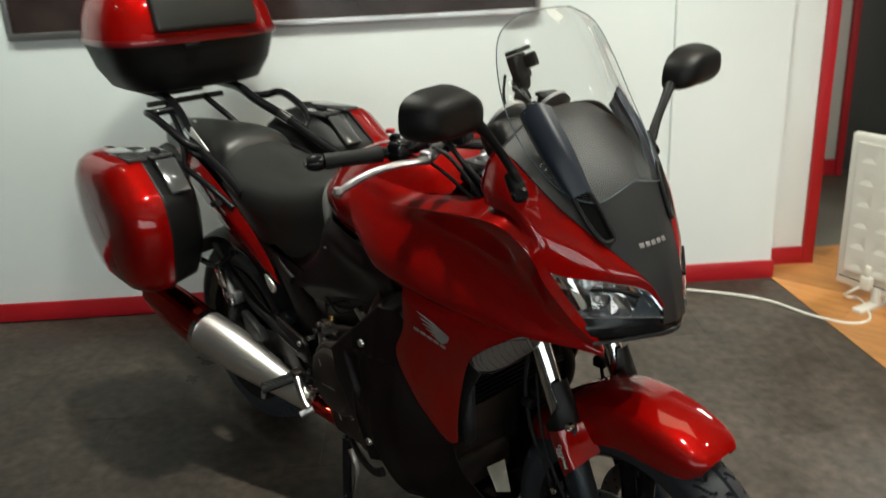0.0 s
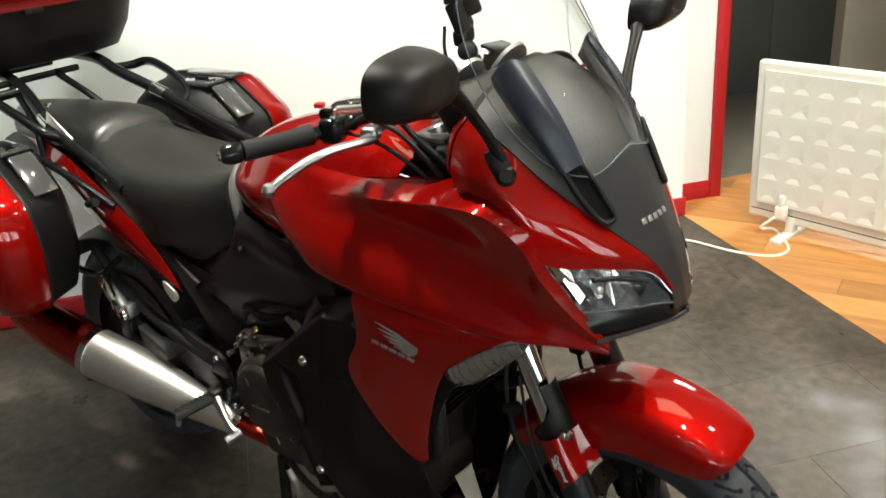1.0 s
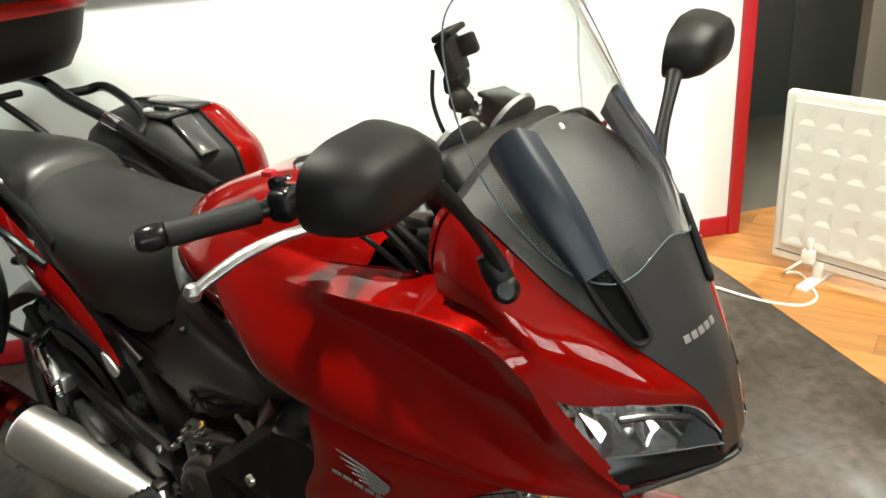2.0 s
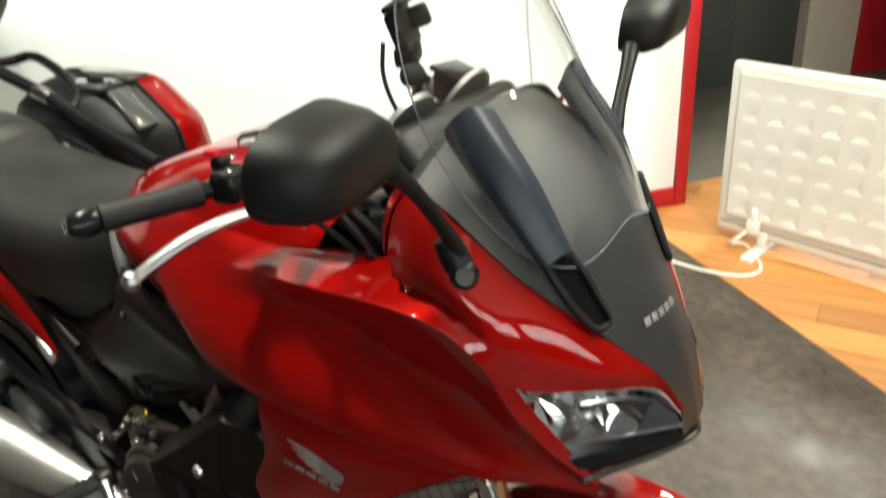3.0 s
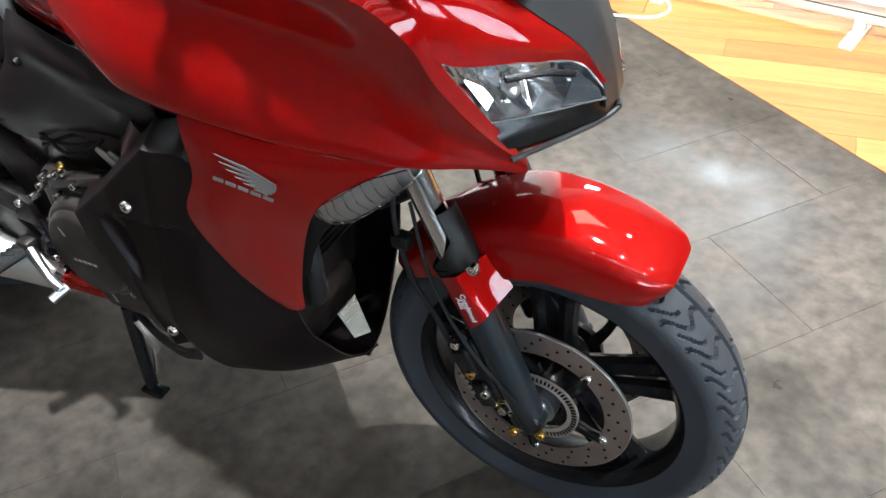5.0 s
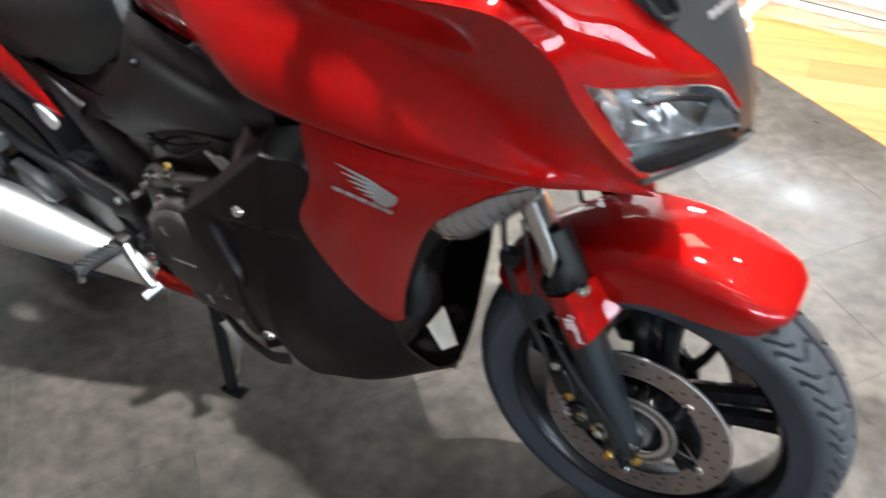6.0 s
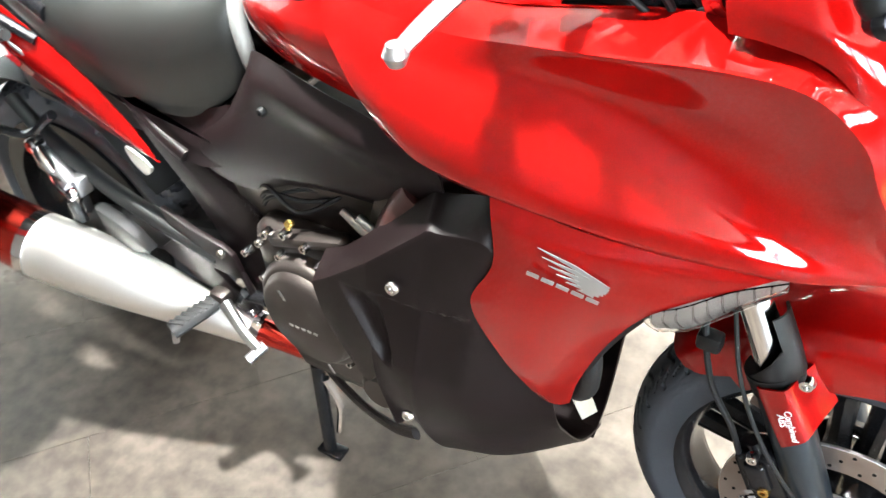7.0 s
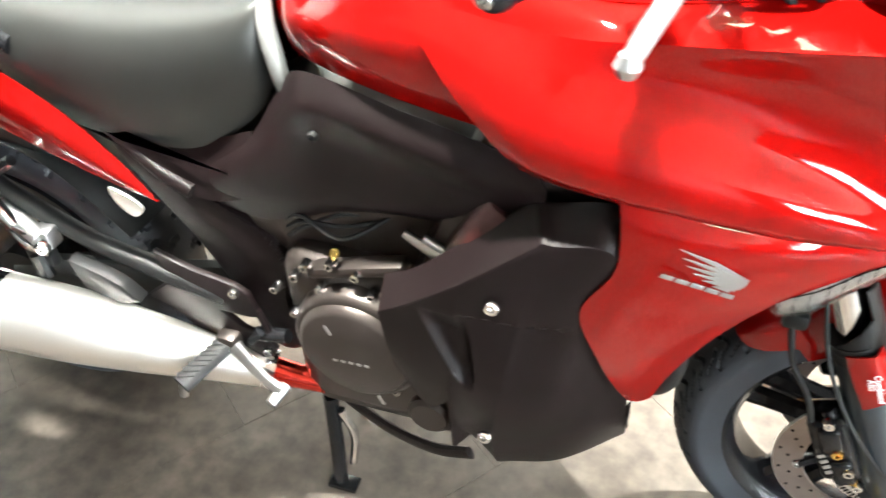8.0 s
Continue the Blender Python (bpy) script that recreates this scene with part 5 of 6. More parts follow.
def engine(bike):
    e = part("engine", joined(rbox((0.42, 0.34, 0.34), (-0.70, 0, 0.42), 0.05, segs=3), rbox((0.24, 0.36, 0.30), (-0.55, 0, 0.66), 0.03, (0, 20, 0)), rbox((0.34, 0.28, 0.20), (-0.80, 0, 0.64), 0.03)), ENGINE, bike, "dark painted engine block")
    c = one("clutch_cover", joined(lathe([(0.098, -0.07), (0.098, 0.010), (0.094, 0.020), (0.088, 0.024), (0.084, 0.024), (0.080, 0.034), (0.074, 0.038), (0.02, 0.039)], (-0.763, -0.222, 0.476), (90, 0, 0), 56),
                                   rbox((0.17, 0.07, 0.12), (-0.80, -0.185, 0.535), 0.03, segs=3)), ENGINE, e, "round dark metal clutch cover")
    for a in (20, 75, 120, 165, 215, 300):
        t = radians(a)
        one("cover_bolt", bolt((-0.763 + 0.101 * math.cos(t), -0.222, 0.476 + 0.101 * math.sin(t)), 0.0078, (90, 0, 0), 0.014), CHROME, e)
    one("cover_flange", rbox((0.15, 0.03, 0.018), (-0.763, -0.212, 0.602), 0.006, (0, -18, 0)), ENGINE, e)
    for x, z in ((-0.832, 0.598), (-0.793, 0.612), (-0.757, 0.602), (-0.716, 0.585), (-0.886, 0.542), (-0.850, 0.575)):
        one("cover_bolt", bolt((x, -0.220, z), 0.0078, (90, 0, 0), 0.016), CHROME, e)
    for k in range(5):
        one("marking_bar", rbox((0.007, 0.001, 0.004), (-0.788 + 0.012 * k, -0.2618, 0.462 + 0.001 * k), 0, (0, 6, 0)), ALLOY, e)
    for z, x, w in ((0.520, -0.793, 0.018), (0.400, -0.723, 0.018)):
        one("cover_scratch_mark", rbox((0.005, 0.001, w), (x, -0.2618, z), 0.0004, (0, -25, 0)), ALLOY, e)
    one("oil_cap", lathe([(0.006, 0), (0.007, 0.006), (0.005, 0.009)], (-0.79, -0.215, 0.622), (60, 0, 0), 16), GOLD, e)
    one("throttle_joint", joined(tube([(-0.694, -0.208, 0.676), (-0.640, -0.212, 0.650)], [0.005, 0.009], 12), tube([(-0.668, -0.208, 0.675), (-0.640, -0.208, 0.660)], 0.006, 12)), ALLOY, e)
    one("coolant_pipe", tube([(-0.635, -0.190, 0.640), (-0.600, -0.205, 0.690), (-0.565, -0.195, 0.745)], [0.022, 0.028, 0.030], 16, 16), mat("dark_hose", (0.040, 0.012, 0.011), 0.3, 0, 0.2, 0.1), e, "dark reddish pipe behind the cowl")
    for k in range(3):
        one("engine_wire", tube([(-0.88, -0.18, 0.60 + 0.015 * k), (-0.85, -0.19, 0.63 + 0.01 * k), (-0.79, -0.17 - 0.012 * k, 0.652 - 0.012 * k), (-0.72, -0.16, 0.645 + 0.01 * k)], 0.0035, 6, 24), RUBBER, e)
    one("side_case", joined(lathe([(0.06, -0.02), (0.06, 0.02), (0.05, 0.03)], (-0.63, -0.19, 0.36), (90, 0, 0), 32), lathe([(0.035, 0), (0.035, 0.012), (0.028, 0.018)], (-0.665, -0.215, 0.345), (90, 0, 0), 24)), ENGINE, e)


def exhaust(bike):
    pth = [(-0.945, -0.203, 0.318), (-1.00, -0.219, 0.333), (-1.09, -0.246, 0.361), (-1.20, -0.276, 0.394), (-1.34, -0.316, 0.436)]
    m = one("muffler", tube(pth, [0.030, 0.036, 0.047, 0.056, 0.0575], 28, 40, flat=1.12), STEEL, bike, "brushed steel silencer")
    one("band", tube([(-1.330, -0.314, 0.433), (-1.348, -0.318, 0.438)], 0.0595, 28, flat=1.12), CHROME, m)
    # the red mirrored from the pannier is put into the metal's colour
    one("end_section", tube([(-1.34, -0.316, 0.436), (-1.44, -0.334, 0.465), (-1.54, -0.350, 0.492), (-1.59, -0.357, 0.505)], [0.057, 0.0555, 0.051, 0.044], 28, 24, flat=1.12), mat("red_reflection_steel", (0.60, 0.045, 0.030), 0.22, 1), m, "polished end of the silencer, red reflection in its colour")
    # black cap paints the shade inside the pipe mouth
    one("outlet", tube([(-1.588, -0.357, 0.505), (-1.602, -0.359, 0.509)], 0.03, 16), HOLE_SHADE, m)
    # bare metal pipe; the bike's red reflection is in its colour
    one("pipe", tube([(-0.50, -0.10, 0.232), (-0.62, -0.13, 0.243), (-0.74, -0.158, 0.270), (-0.85, -0.181, 0.291), (-0.96, -0.207, 0.322)], [0.015, 0.015, 0.015, 0.017, 0.024], 14, 34), mat("red_reflection_pipe", (0.62, 0.05, 0.035), 0.2, 1), m)
    one("pipe_collar", tube([(-0.940, -0.202, 0.316), (-0.955, -0.206, 0.321)], 0.034, 16), CHROME, m)
    one("hanger", joined(tube([(-1.30, -0.245, 0.50), (-1.29, -0.25, 0.46)], 0.012, 8), rbox((0.05, 0.02, 0.05), (-1.30, -0.235, 0.50), 0.006)), BLACK, m)
    # heat shield
    hs = [(-1.240, 0.508), (-1.18, 0.492), (-1.150, 0.478), (-1.122, 0.452), (-1.17, 0.436), (-1.226, 0.452)]
    one("heel_shield", moved(plate(hs, 0.024, 0.004), pose(0, -0.236, 0)), BLACK, bike, "dark heel shield above the silencer")


def footrests(bike):
    # rider hanger plate, with the rear arm towards the pillion peg
    o = [(-1.105, 0.533), (-1.040, 0.512), (-0.973, 0.502), (-0.952, 0.490), (-0.938, 0.446), (-0.957, 0.440), (-1.007, 0.440), (-0.974, 0.412), (-0.934, 0.402), (-0.920, 0.378), (-0.948, 0.352), (-0.985, 0.370),
         (-1.018, 0.376), (-1.062, 0.376), (-1.084, 0.405), (-1.140, 0.432), (-1.087, 0.477)]
    h, g = both("footrest_hanger", moved(plate(o, 0.012, 0.003), pose(0, -0.206, 0)), COVER, bike, "dark footrest hanger plate")
    both("hanger_bolt", bolt((-0.973, -0.211, 0.489), 0.009, (90, 0, 0), 0.008), CHROME, h)
    both("hanger_bolt", bolt((-0.934, -0.211, 0.376), 0.009, (90, 0, 0), 0.010), CHROME, h)
    both("hanger_edge", tube([(-0.944, -0.206, 0.456), (-0.934, -0.207, 0.425), (-0.928, -0.206, 0.396)], 0.006, 8, 10), COVER, h)
    both("hanger_arm", tube([(-1.00, -0.195, 0.46), (-1.10, -0.205, 0.490), (-1.22, -0.212, 0.530), (-1.34, -0.218, 0.600), (-1.42, -0.215, 0.66)], [0.020, 0.018, 0.016, 0.015, 0.013], 10, 30, flat=0.8), BLACK, h)
    peg = [(-0.999, -0.222, 0.384), (-1.034, -0.310, 0.365)]
    r, l = both("footpeg", tube(peg, 0.0185, 12, flat=0.62), RUBBER, bike, "ribbed black rubber footpeg")
    for k in range(7):
        f = 0.15 + 0.12 * k
        p = Vector(peg[0]).lerp(Vector(peg[1]), f)
        both("rib", rbox((0.028, 0.0085, 0.0030), tuple(p + Vector((0, 0, 0.0112))), 0.0012, (12, 0, 22)), RUBBER, r)
    both("peg_mount", rbox((0.035, 0.04, 0.035), (-0.997, -0.216, 0.386), 0.008), ENGINE, r)
    both("peg_feeler", tube([(-1.034, -0.305, 0.360), (-1.036, -0.308, 0.338)], 0.006, 8), ALLOY, r)
    one("brake_pedal", joined(tube([(-0.984, -0.228, 0.384), (-0.955, -0.238, 0.366), (-0.922, -0.248, 0.347), (-0.900, -0.250, 0.337)], [0.012, 0.010, 0.009, 0.009], 10, 20, flat=1.3),
                               tube([(-0.898, -0.238, 0.336), (-0.908, -0.272, 0.326)], 0.0095, 12)), ALLOY, bike, "silver rear brake pedal")
    one("brake_cylinder", joined(tube([(-0.955, -0.205, 0.40), (-0.90, -0.205, 0.412)], 0.012, 10), tube([(-0.965, -0.21, 0.385), (-0.94, -0.215, 0.42)], 0.008, 8)), GLOSSBLACK, bike)
    # pillion peg, folded up
    r, l = both("pillion_peg", joined(tube([(-1.345, -0.232, 0.575), (-1.270, -0.250, 0.545)], 0.016, 10, flat=0.8), rbox((0.03, 0.03, 0.035), (-1.27, -0.238, 0.54), 0.006)), ALLOY, bike, "folded alloy pillion peg")
    both("peg_link", tube([(-1.36, -0.238, 0.605), (-1.33, -0.250, 0.585), (-1.31, -0.252, 0.56)], [0.010, 0.012, 0.010], 10, 12), CHROME, r)
    both("peg_pivot", lathe([(0.016, -0.012), (0.016, 0.010), (0.012, 0.014), (0.005, 0.014)], (-1.352, -0.240, 0.598), (90, 0, 0), 20), CHROME, r)
    both("peg_spring", tube([(-1.335, -0.245, 0.545), (-1.30, -0.256, 0.528), (-1.265, -0.250, 0.515)], 0.006, 8, 12), CHROME, r)
    both("peg_bolt", bolt((-1.262, -0.255, 0.537), 0.013, (90, 0, 0), 0.012), CHROME, r)
    both("peg_rib", rbox((0.06, 0.006, 0.01), (-1.31, -0.2575, 0.563), 0.002, (0, 20, 0)), RUBBER, r)
    # centre stand
    s = part("centre_stand", joined(tube([(-0.880, -0.125, 0.225), (-0.874, -0.140, 0.11), (-0.874, -0.147, 0.010)], 0.013, 12, 14), tube([(-0.880, 0.125, 0.225), (-0.874, 0.140, 0.11), (-0.874, 0.147, 0.010)], 0.013, 12, 14),
                                    tube([(-0.880, -0.125, 0.215), (-0.880, 0.125, 0.215)], 0.014, 10), rbox((0.055, 0.032, 0.010), (-0.868, -0.148, 0.006), 0.003), rbox((0.055, 0.032, 0.010), (-0.868, 0.148, 0.006), 0.003),
                                    tube([(-0.88, 0.15, 0.05), (-0.95, 0.19, 0.07), (-1.0, 0.2, 0.09)], 0.008, 8)), GLOSSBLACK, bike, "black centre stand planted on the floor")
    part("stand_spring", tube([(-0.862, -0.130, 0.20), (-0.845, -0.125, 0.13), (-0.85, -0.135, 0.06)], 0.008, 8, 16), CHROME, s)
    # swingarm and rear wheel
    both("swingarm", tube([(-0.93, -0.105, 0.42), (-1.20, -0.125, 0.37), (-1.50, -0.128, 0.312)], [0.035, 0.030, 0.026], 10, 16, flat=1.3), BLACK, bike)
    w = part("rear_wheel", joined(ring_y(0.185, 0.226, -0.078, 0.078), ring_y(0.012, 0.05, -0.09, 0.09)), GLOSSBLACK, bike, "black cast rear wheel")
    w.matrix_local = Matrix.Translation((-1.495, 0, 0.313))
    part("tyre", tyre_bm(0.311, 0.158, 0.222, 28, 420, 40), TYRE, w, "black rear tyre", 25)
    for k in range(5):
        a = radians(10 + 72 * k)
        d = Vector((math.cos(a), 0, math.sin(a)))
        part("spoke", tube([d * 0.04, d * 0.19], 0.018, 8), GLOSSBLACK, w)
    part("rear_mudguard", grid_bm(skin([[(-1.495 + r * math.cos(radians(a)), y, 0.313 + r * math.sin(radians(a))) for a in (30, 60, 90, 120, 145)] for y, r in ((-0.10, 0.33), (-0.06, 0.345), (0, 0.35), (0.06, 0.345), (0.10, 0.33))], 12, 30), 0.004), BLACK, bike)


def rack(bike):
    for nm, pts, rad, label in (("rack_rail", [(-1.24, 0.186, 0.838), (-1.36, 0.176, 0.874), (-1.47, 0.170, 0.905), (-1.598, 0.160, 0.947), (-1.75, 0.130, 1.000), (-1.85, 0.125, 1.030), (-2.15, 0.115, 1.035)], 0.0155, "black tubular luggage rack rail"),
                                ("grab_handle", [(-1.52, 0.172, 0.918), (-1.535, 0.205, 0.940), (-1.60, 0.222, 0.973), (-1.70, 0.228, 1.002), (-1.755, 0.225, 1.006), (-1.785, 0.20, 0.998), (-1.77, 0.135, 1.004)], 0.0125, "black grab handle loop"),
                                ("rail_clamp", [(-1.575, 0.1635, 0.940), (-1.625, 0.156, 0.956)], 0.0170, "bright clamp on the rail")):
        mat_ = CHROME if nm == "rail_clamp" else GLOSSBLACK
        one(nm, tube(pts, rad, 12, 2 if len(pts) == 2 else 50), mat_, bike, label)
        one(nm, tube([(x, -y - 0.005, z) for x, y, z in pts], rad, 12, 2 if len(pts) == 2 else 50), mat_, bike, label)
    both("rack_strut", tube([(-1.62, -0.19, 0.84), (-1.68, -0.165, 0.93), (-1.83, -0.135, 1.02)], 0.010, 10, 20), GLOSSBLACK, bike)
    one("rack_stay", rbox((0.115, 0.005, 0.034), (-1.523, -0.176, 0.938), 0.002, (0, 29, 0)), STEEL, bike, "bare steel bracket of the rack")
    part("rack_plate", joined(rbox((0.26, 0.17, 0.012), (-2.0, 0, 1.038), 0.004), tube([(-1.83, -0.13, 1.018), (-1.83, 0.13, 1.018)], 0.009, 8)), BLACK, bike)
    both("pannier_rail", tube([(-1.26, -0.215, 0.80), (-1.40, -0.238, 0.86), (-1.62, -0.238, 0.88), (-1.72, -0.235, 0.80), (-1.62, -0.235, 0.62), (-1.40, -0.235, 0.60), (-1.30, -0.22, 0.66)], 0.009, 8, 50), GLOSSBLACK, bike)


def indicators(bike):
    top = [(-0.262, -0.236, 0.722), (-0.225, -0.236, 0.748), (-0.185, -0.224, 0.777), (-0.140, -0.205, 0.793)]
    mid = [(-0.264, -0.233, 0.706), (-0.226, -0.231, 0.724), (-0.186, -0.217, 0.750), (-0.140, -0.198, 0.777)]
    bot = [(-0.252, -0.222, 0.688), (-0.222, -0.214, 0.697), (-0.188, -0.198, 0.722), (-0.145, -0.182, 0.760)]
    r, l = both("indicator", grid_bm(skin([top, mid, bot], 12, 24), 0.002), LENS, bike, "clear ribbed indicator lens under the fairing")
    both("reflector", moved(grid_bm(skin([top, bot, [(-0.245, -0.17, 0.72), (-0.21, -0.165, 0.735), (-0.17, -0.16, 0.76), (-0.14, -0.16, 0.775)]], 10, 20), 0.002), pose(-0.001, 0.004, 0.003)), mat("indicator_silvering", (0.46, 0.46, 0.47), 0.32, 0.75, 0, 0.05), r)
    for k in range(9):
        f = (k + 0.7) / 9.6
        a, b, c = (cat(q, 40)[int(f * 39)] for q in (top, mid, bot))
        both("rib", tube([a, b, c], 0.0011, 6, 8), LENS, r)


def decals(bike):
    """Wing mark of six feathers with a row of blocks below, on each lower fairing."""
    for sgn in (-1, 1):
        feathers = []
        for k in range(6):
            a = Vector((-0.368 + 0.0036 * k + 0.0009 * k * k, 0.799 - 0.0125 * k + 0.0005 * k * k))
            b = Vector((-0.2945 - 0.0006 * k * k, 0.7595 - 0.0042 * k + 0.0002 * k * k))
            n = Vector((a.y - b.y, b.x - a.x)).normalized()
            mid = a.lerp(b, 0.5) + n * 0.0022
            feathers.append(plate([tuple(a), tuple(mid + n * 0.0026), tuple(b + n * 0.0022), tuple(b - n * 0.0022), tuple(mid - n * 0.0028)], 0.0008, 0))
        w = part("wing_mark", joined(*feathers), SILVER, bike, "silver wing mark on the red panel")
        at = TO_BIKE @ Vector((-0.333, -0.2672, 0.775))
        w.matrix_local = pose(at.x, -at.y * sgn, 0.775, -4 * sgn, 0, -10 * sgn) @ pose(0.333, 0, -0.775)
        for k in range(5):
            part("marking_bar", rbox((0.0138, 0.0008, 0.0058), (-0.374 + 0.0158 * k, 0, 0.7575 - 0.0052 * k), 0.0003, (0, 18, 0)), SILVER, w)


def phone_mount(bike):
    m = thing("device_mount", "black phone mount on an arm clamped to the handlebar", "phone mount")
    part("arm", joined(tube([(-0.40, 0.075, 1.085), (-0.405, 0.078, 1.12), (-0.425, 0.082, 1.15), (-0.435, 0.085, 1.18)], [0.012, 0.010, 0.009, 0.011], 10, 20), rbox((0.03, 0.045, 0.03), (-0.40, 0.075, 1.09), 0.008),
                       lathe([(0.002, -0.016), (0.013, -0.01), (0.016, 0), (0.013, 0.01), (0.002, 0.016)], (-0.428, 0.083, 1.150), (40, 0, 0), 16)), BLACK, m)
    part("knob", lathe([(0.016, 0), (0.018, 0.012), (0.012, 0.016)], (-0.415, 0.07, 1.155), (60, 20, 0), 16), BLACK, m)
    part("cradle", joined(rbox((0.02, 0.075, 0.055), (-0.448, 0.090, 1.212), 0.006, (0, -20, 25)), rbox((0.03, 0.085, 0.010), (-0.452, 0.090, 1.246), 0.004, (0, -20, 25)), rbox((0.03, 0.02, 0.03), (-0.440, 0.115, 1.225), 0.005, (0, -20, 25)),
                          rbox((0.03, 0.045, 0.03), (-0.438, 0.085, 1.180), 0.008, (10, 0, 20))), BLACK, m)
    part("cord", tube([(-0.455, 0.055, 1.20), (-0.45, 0.045, 1.16), (-0.43, 0.04, 1.12), (-0.41, 0.05, 1.09)], 0.003, 6, 24), RUBBER, m)


def pannier(y_sign, group):
    """Side case: red outer shell, dark inner shell, latch plate on its top front."""
    p = thing("pannier", "glossy red side case with dark inner shell beside the tail", "pannier", group)

    def ring(y, a, b, e, cx=-1.535, cz=0.756, n=48):
        out = []
        for x, z in superring(a, b, e, n):
            if x > 0 and z > 0:
                # sloping shoulder at the top front
                cut = min(1, 1.5 / (x / a + z / b))
                x, z = x * cut, z * cut
            zz = z / b
            taper = 1 - 0.24 * max(0, -zz) - 0.05 * max(0, zz)
            out.append(Vector((cx + x * taper - 0.030 * zz, y * -y_sign, cz + z)))
        return out

    outer = [ring(-0.382, 0.238, 0.186, 4.4), ring(-0.410, 0.240, 0.187, 4.4), ring(-0.442, 0.236, 0.183, 4.0), ring(-0.470, 0.224, 0.171, 3.6), ring(-0.488, 0.195, 0.146, 3.2), ring(-0.495, 0.13, 0.11, 2.8)]
    inner = [ring(-0.222, 0.120, 0.110, 3.6, -1.60), ring(-0.245, 0.155, 0.145, 3.8, -1.58), ring(-0.300, 0.215, 0.172, 4.2, -1.545), ring(-0.382, 0.234, 0.182, 4.4)]
    shell = part("outer_shell", grid_bm(outer, 0, True, True), RED, p, "glossy red shell", 60)
    part("inner_shell", grid_bm(inner, 0, True, True), BLACK, p, "black inner shell", 60)
    part("seam", grid_bm([ring(-0.379, 0.2405, 0.1885, 4.4), ring(-0.385, 0.2405, 0.1885, 4.4)], 0, True, True), BLACK, p)
    s = y_sign
    # added strip that stands in for the bright reflection on the red lid
    part("lid_highlight", rbox((0.190, 0.056, 0.010), (-1.535, 0.392 * s, 0.942), 0.004), LATCHGREY, p, "glossy strip standing in for the highlight on the lid")
    part("latch_plate", rbox((0.120, 0.068, 0.014), (-1.505, 0.322 * s, 0.936), 0.005), LATCHGREY, p, "grey latch plate")
    part("latch_flap", rbox((0.012, 0.058, 0.120), (-1.388, 0.322 * s, 0.894), 0.005, (0, -50, 0)), LATCHGREY, p, "grey latch flap")
    # black strip paints the shade in the gap behind the flap
    part("latch_gap", rbox((0.014, 0.068, 0.008), (-1.436, 0.322 * s, 0.934), 0.002), HOLE_SHADE, p)
    part("handle", rbox((0.05, 0.014, 0.012), (-1.50, 0.318 * s, 0.947), 0.004), BLACK, p)
    part("lock", lathe([(0.013, 0), (0.013, 0.004), (0.005, 0.005)], (-1.46, 0.325 * s, 0.943), (0, 0, 0), 20), CHROME, p)
    for z in (0.80, 0.70):
        part("hinge", rbox((0.05, 0.010, 0.022), (-1.60, 0.489 * s, z), 0.004, (0, 80, 0)), BLACK, p)
    return p


def top_box():
    b = thing("top_box", "glossy red top case with dark base on the luggage rack", "top case")

    def ring(z, a, w, e, cx, n=48):
        return [Vector((cx + x, y, z)) for x, y in superring(a, w, e, n)]

    part("base", grid_bm([ring(1.050, 0.15, 0.19, 3.6, -1.97), ring(1.060, 0.18, 0.225, 3.8, -1.97), ring(1.12, 0.205, 0.262, 3.8, -1.97), ring(1.205, 0.222, 0.288, 3.8, -1.97)], 0, True, True), BLACK, b, "dark lower shell", 60)
    part("seam_band", grid_bm([ring(1.203, 0.228, 0.294, 3.8, -1.97), ring(1.212, 0.230, 0.296, 3.8, -1.97), ring(1.222, 0.228, 0.294, 3.8, -1.97)], 0, True, True), DRED, b)
    part("lid", grid_bm([ring(1.220, 0.226, 0.292, 3.8, -1.97), ring(1.28, 0.218, 0.284, 3.6, -1.975), ring(1.34, 0.200, 0.262, 3.4, -1.985), ring(1.385, 0.165, 0.22, 3.0, -1.995), ring(1.405, 0.10, 0.14, 2.6, -2.0)], 0, True, True), RED, b, "glossy red lid", 60)
    part("backrest_pad", rbox((0.035, 0.34, 0.135), (-1.758, 0, 1.305), 0.014, (0, -16, 0), 4), VINYL, b, "black padded backrest")
    part("lock", rbox((0.012, 0.05, 0.016), (-1.744, -0.06, 1.196), 0.003), BLACK, b)
    both("latch", rbox((0.02, 0.012, 0.03), (-1.82, -0.285, 1.20), 0.004), BLACK, b)


def build_motorcycle():
    bike = thing("motorcycle", "glossy red touring motorcycle with black seat standing on the showroom floor", "motorcycle")
    bike.matrix_world = pose(0, 0, 0, 0, 0, TURN)
    front_wheel(bike)
    forks(bike)
    fender(bike)
    calipers(bike)
    fairing(bike)
    headlights(bike)
    screen(bike)
    mirrors(bike)
    cockpit(bike)
    body(bike)
    belly(bike)
    engine(bike)
    exhaust(bike)
    footrests(bike)
    rack(bike)
    indicators(bike)
    decals(bike)
    phone_mount(bike)
    pannier(-1, "side cases")
    far = pannier(1, "side cases")
    far.matrix_world = pose(0, 0, 0.025, 0, 0, 2.8)
    top_box()


build_motorcycle()

# ---- floor pieces ----


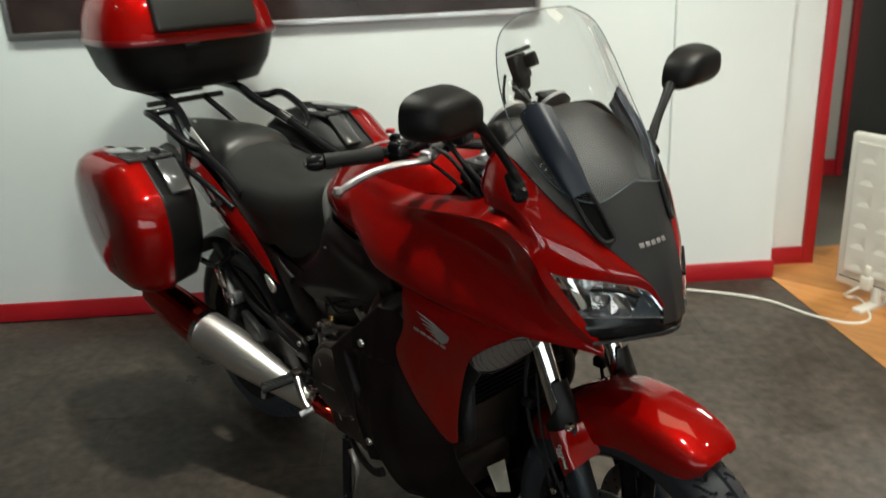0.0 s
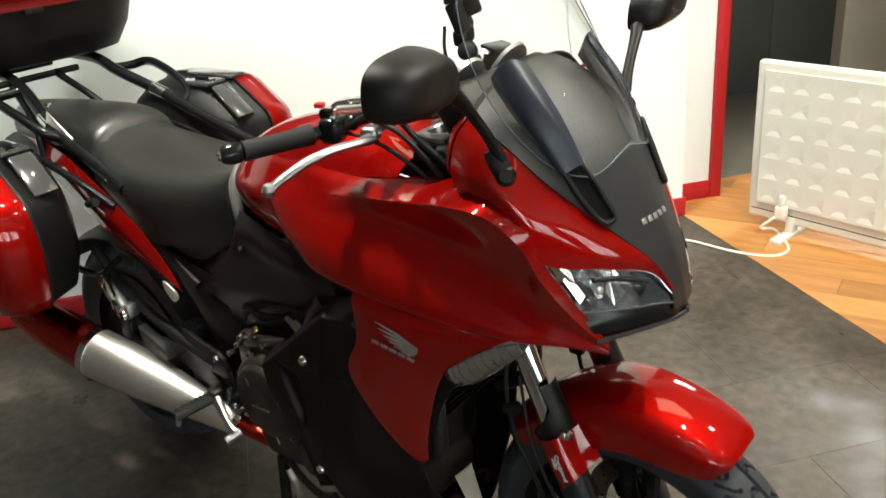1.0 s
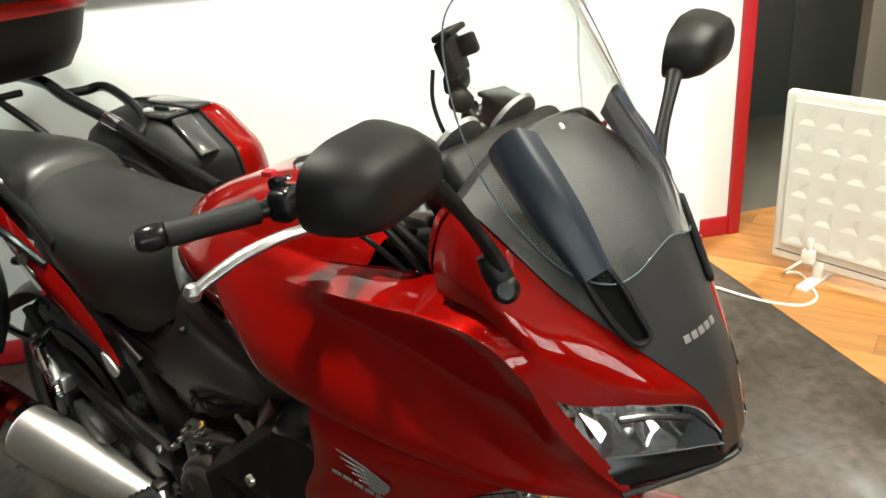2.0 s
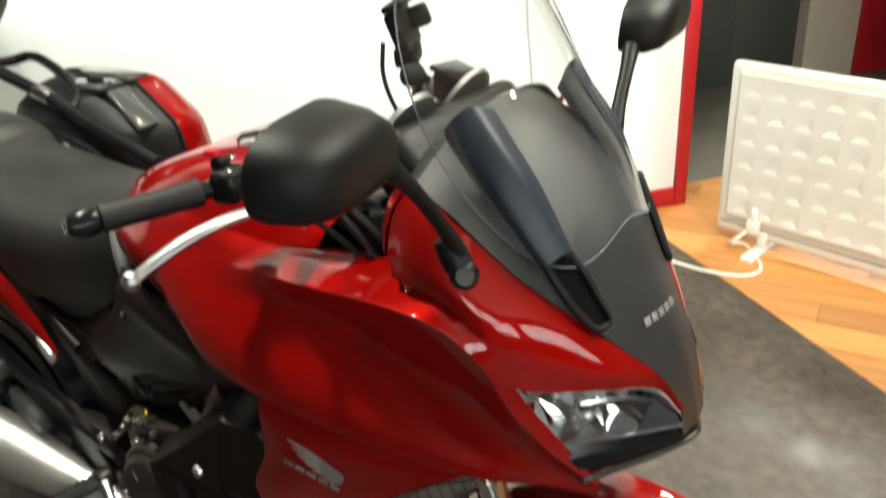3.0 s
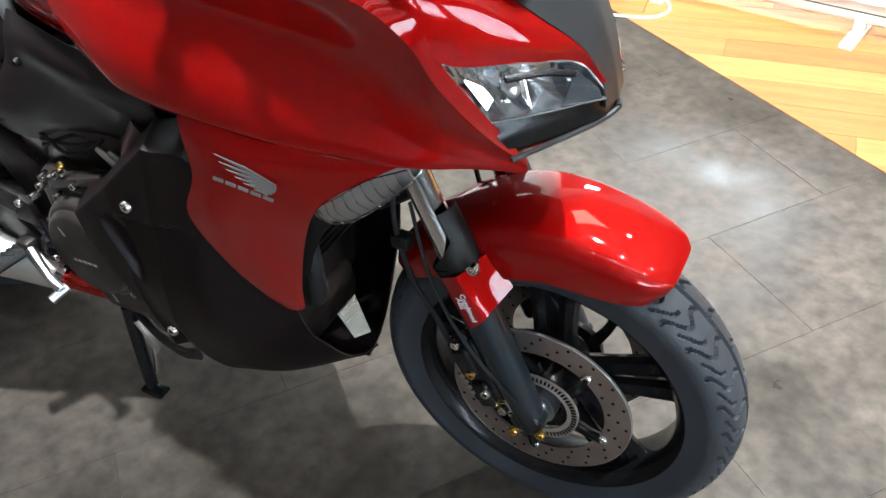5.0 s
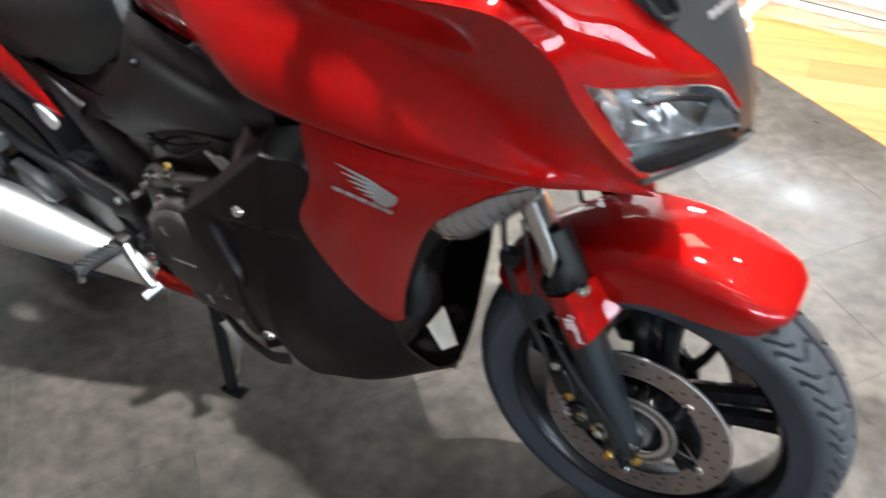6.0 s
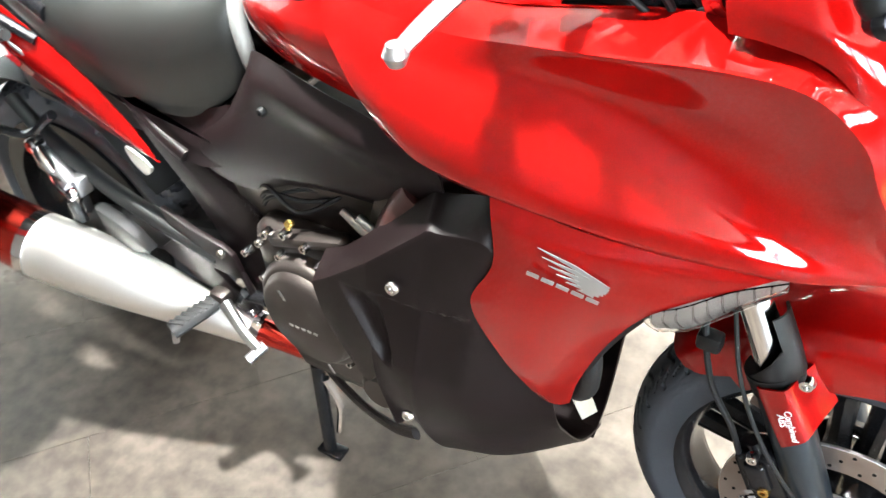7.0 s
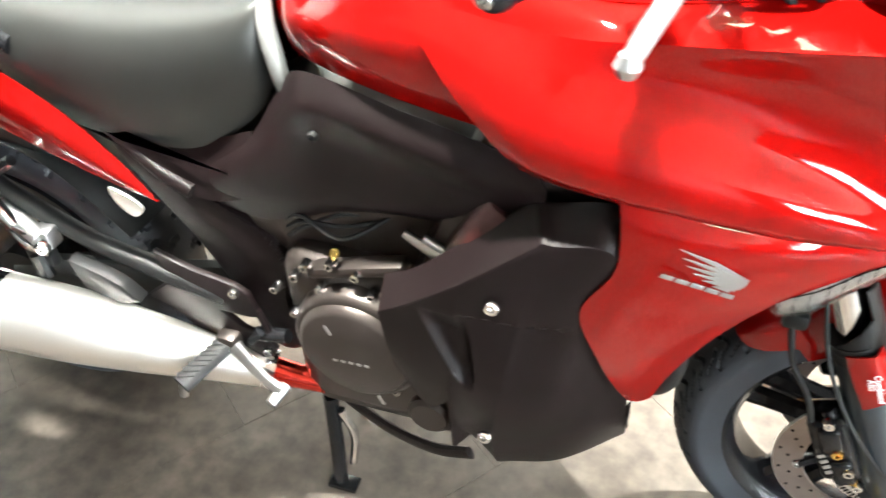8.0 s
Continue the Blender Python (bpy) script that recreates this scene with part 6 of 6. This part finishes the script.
def build_floor():
    base = setting("floor", slab(-4.2, 1.2, -8.2, 0.16, -0.06, -0.004), GROUT, ROOM, "dark grey stone tile floor of the showroom", "floor")
    tw, tl = 0.355, 0.71
    meshes = {}
    for j in range(24):
        v0 = 0.145 + tw * (j - 1)
        for i in range(-1, 7):
            u1 = -0.10 - tl * (i - 1) - (0.355 if j % 2 else 0)
            a, b = max(-4.2, u1 - tl + 0.0003), u1 - 0.0003
            c, d = max(0.002, v0 + 0.0003), min(8.2, v0 + tw - 0.0003)
            if b - a < 0.03 or d - c < 0.03:
                continue
            key = (round(b - a, 3), round(d - c, 3))
            if key not in meshes:
                meshes[key] = mesh_of("tile", rbox((b - a, d - c, 0.010), (0, 0, -0.005), 0.0003, segs=1), TILE)
            t = new("tile", meshes[key])
            t.parent = base
            t.location = ((a + b) / 2, -(c + d) / 2, 0)
    wood = setting("wood_floor", slab(0.004, 5.2, -8.2, 0.30, -0.06, -0.001), WOOD, pose(-0.945, 2.10, 0, 0, 0, 56.5), "warm brown laminate plank floor", "floor")
    # planks run diagonally to the wall; each is cut to the floor's edge
    ang = radians(-48)
    d, e = Vector((math.cos(ang), math.sin(ang))), Vector((-math.sin(ang), math.cos(ang)))
    pw, pl = 0.128, 1.10
    rng = random.Random(4)
    for r in range(-62, 34):
        off = rng.uniform(0, pl)
        for s in range(-8, 8):
            p0, q0 = s * pl + off, r * pw
            poly = [d * (p0 + x) + e * (q0 + y) for x, y in ((0.0008, 0.0008), (pl - 0.0008, 0.0008), (pl - 0.0008, pw - 0.0008), (0.0008, pw - 0.0008))]
            for ax, lim, keep in ((0, 0.002, 1), (0, 2.6, -1), (1, -8.2, 1), (1, 0.255, -1)):
                out = []
                for a, b in zip(poly, poly[1:] + poly[:1]):
                    fa, fb = (a[ax] - lim) * keep, (b[ax] - lim) * keep
                    if fa >= 0:
                        out.append(a)
                    if fa * fb < 0:
                        out.append(a.lerp(b, fa / (fa - fb)))
                poly = out
                if len(poly) < 3:
                    break
            if len(poly) < 3:
                continue
            bm = bmesh.new()
            top = [bm.verts.new((p.x, p.y, 0.003)) for p in poly]
            low = [bm.verts.new((p.x, p.y, -0.008)) for p in poly]
            bm.faces.new(top)
            for k in range(len(top)):
                n = (k + 1) % len(top)
                bm.faces.new((top[n], top[k], low[k], low[n]))
            bmesh.ops.recalc_face_normals(bm, faces=bm.faces)
            # the grain runs along the plank
            me_rot = Matrix.Rotation(-ang, 4, "Z")
            bmesh.ops.transform(bm, matrix=me_rot, verts=bm.verts)
            ob = part("plank", bm, WOOD, wood)
            ob.matrix_local = Matrix.Rotation(ang, 4, "Z")


build_floor()
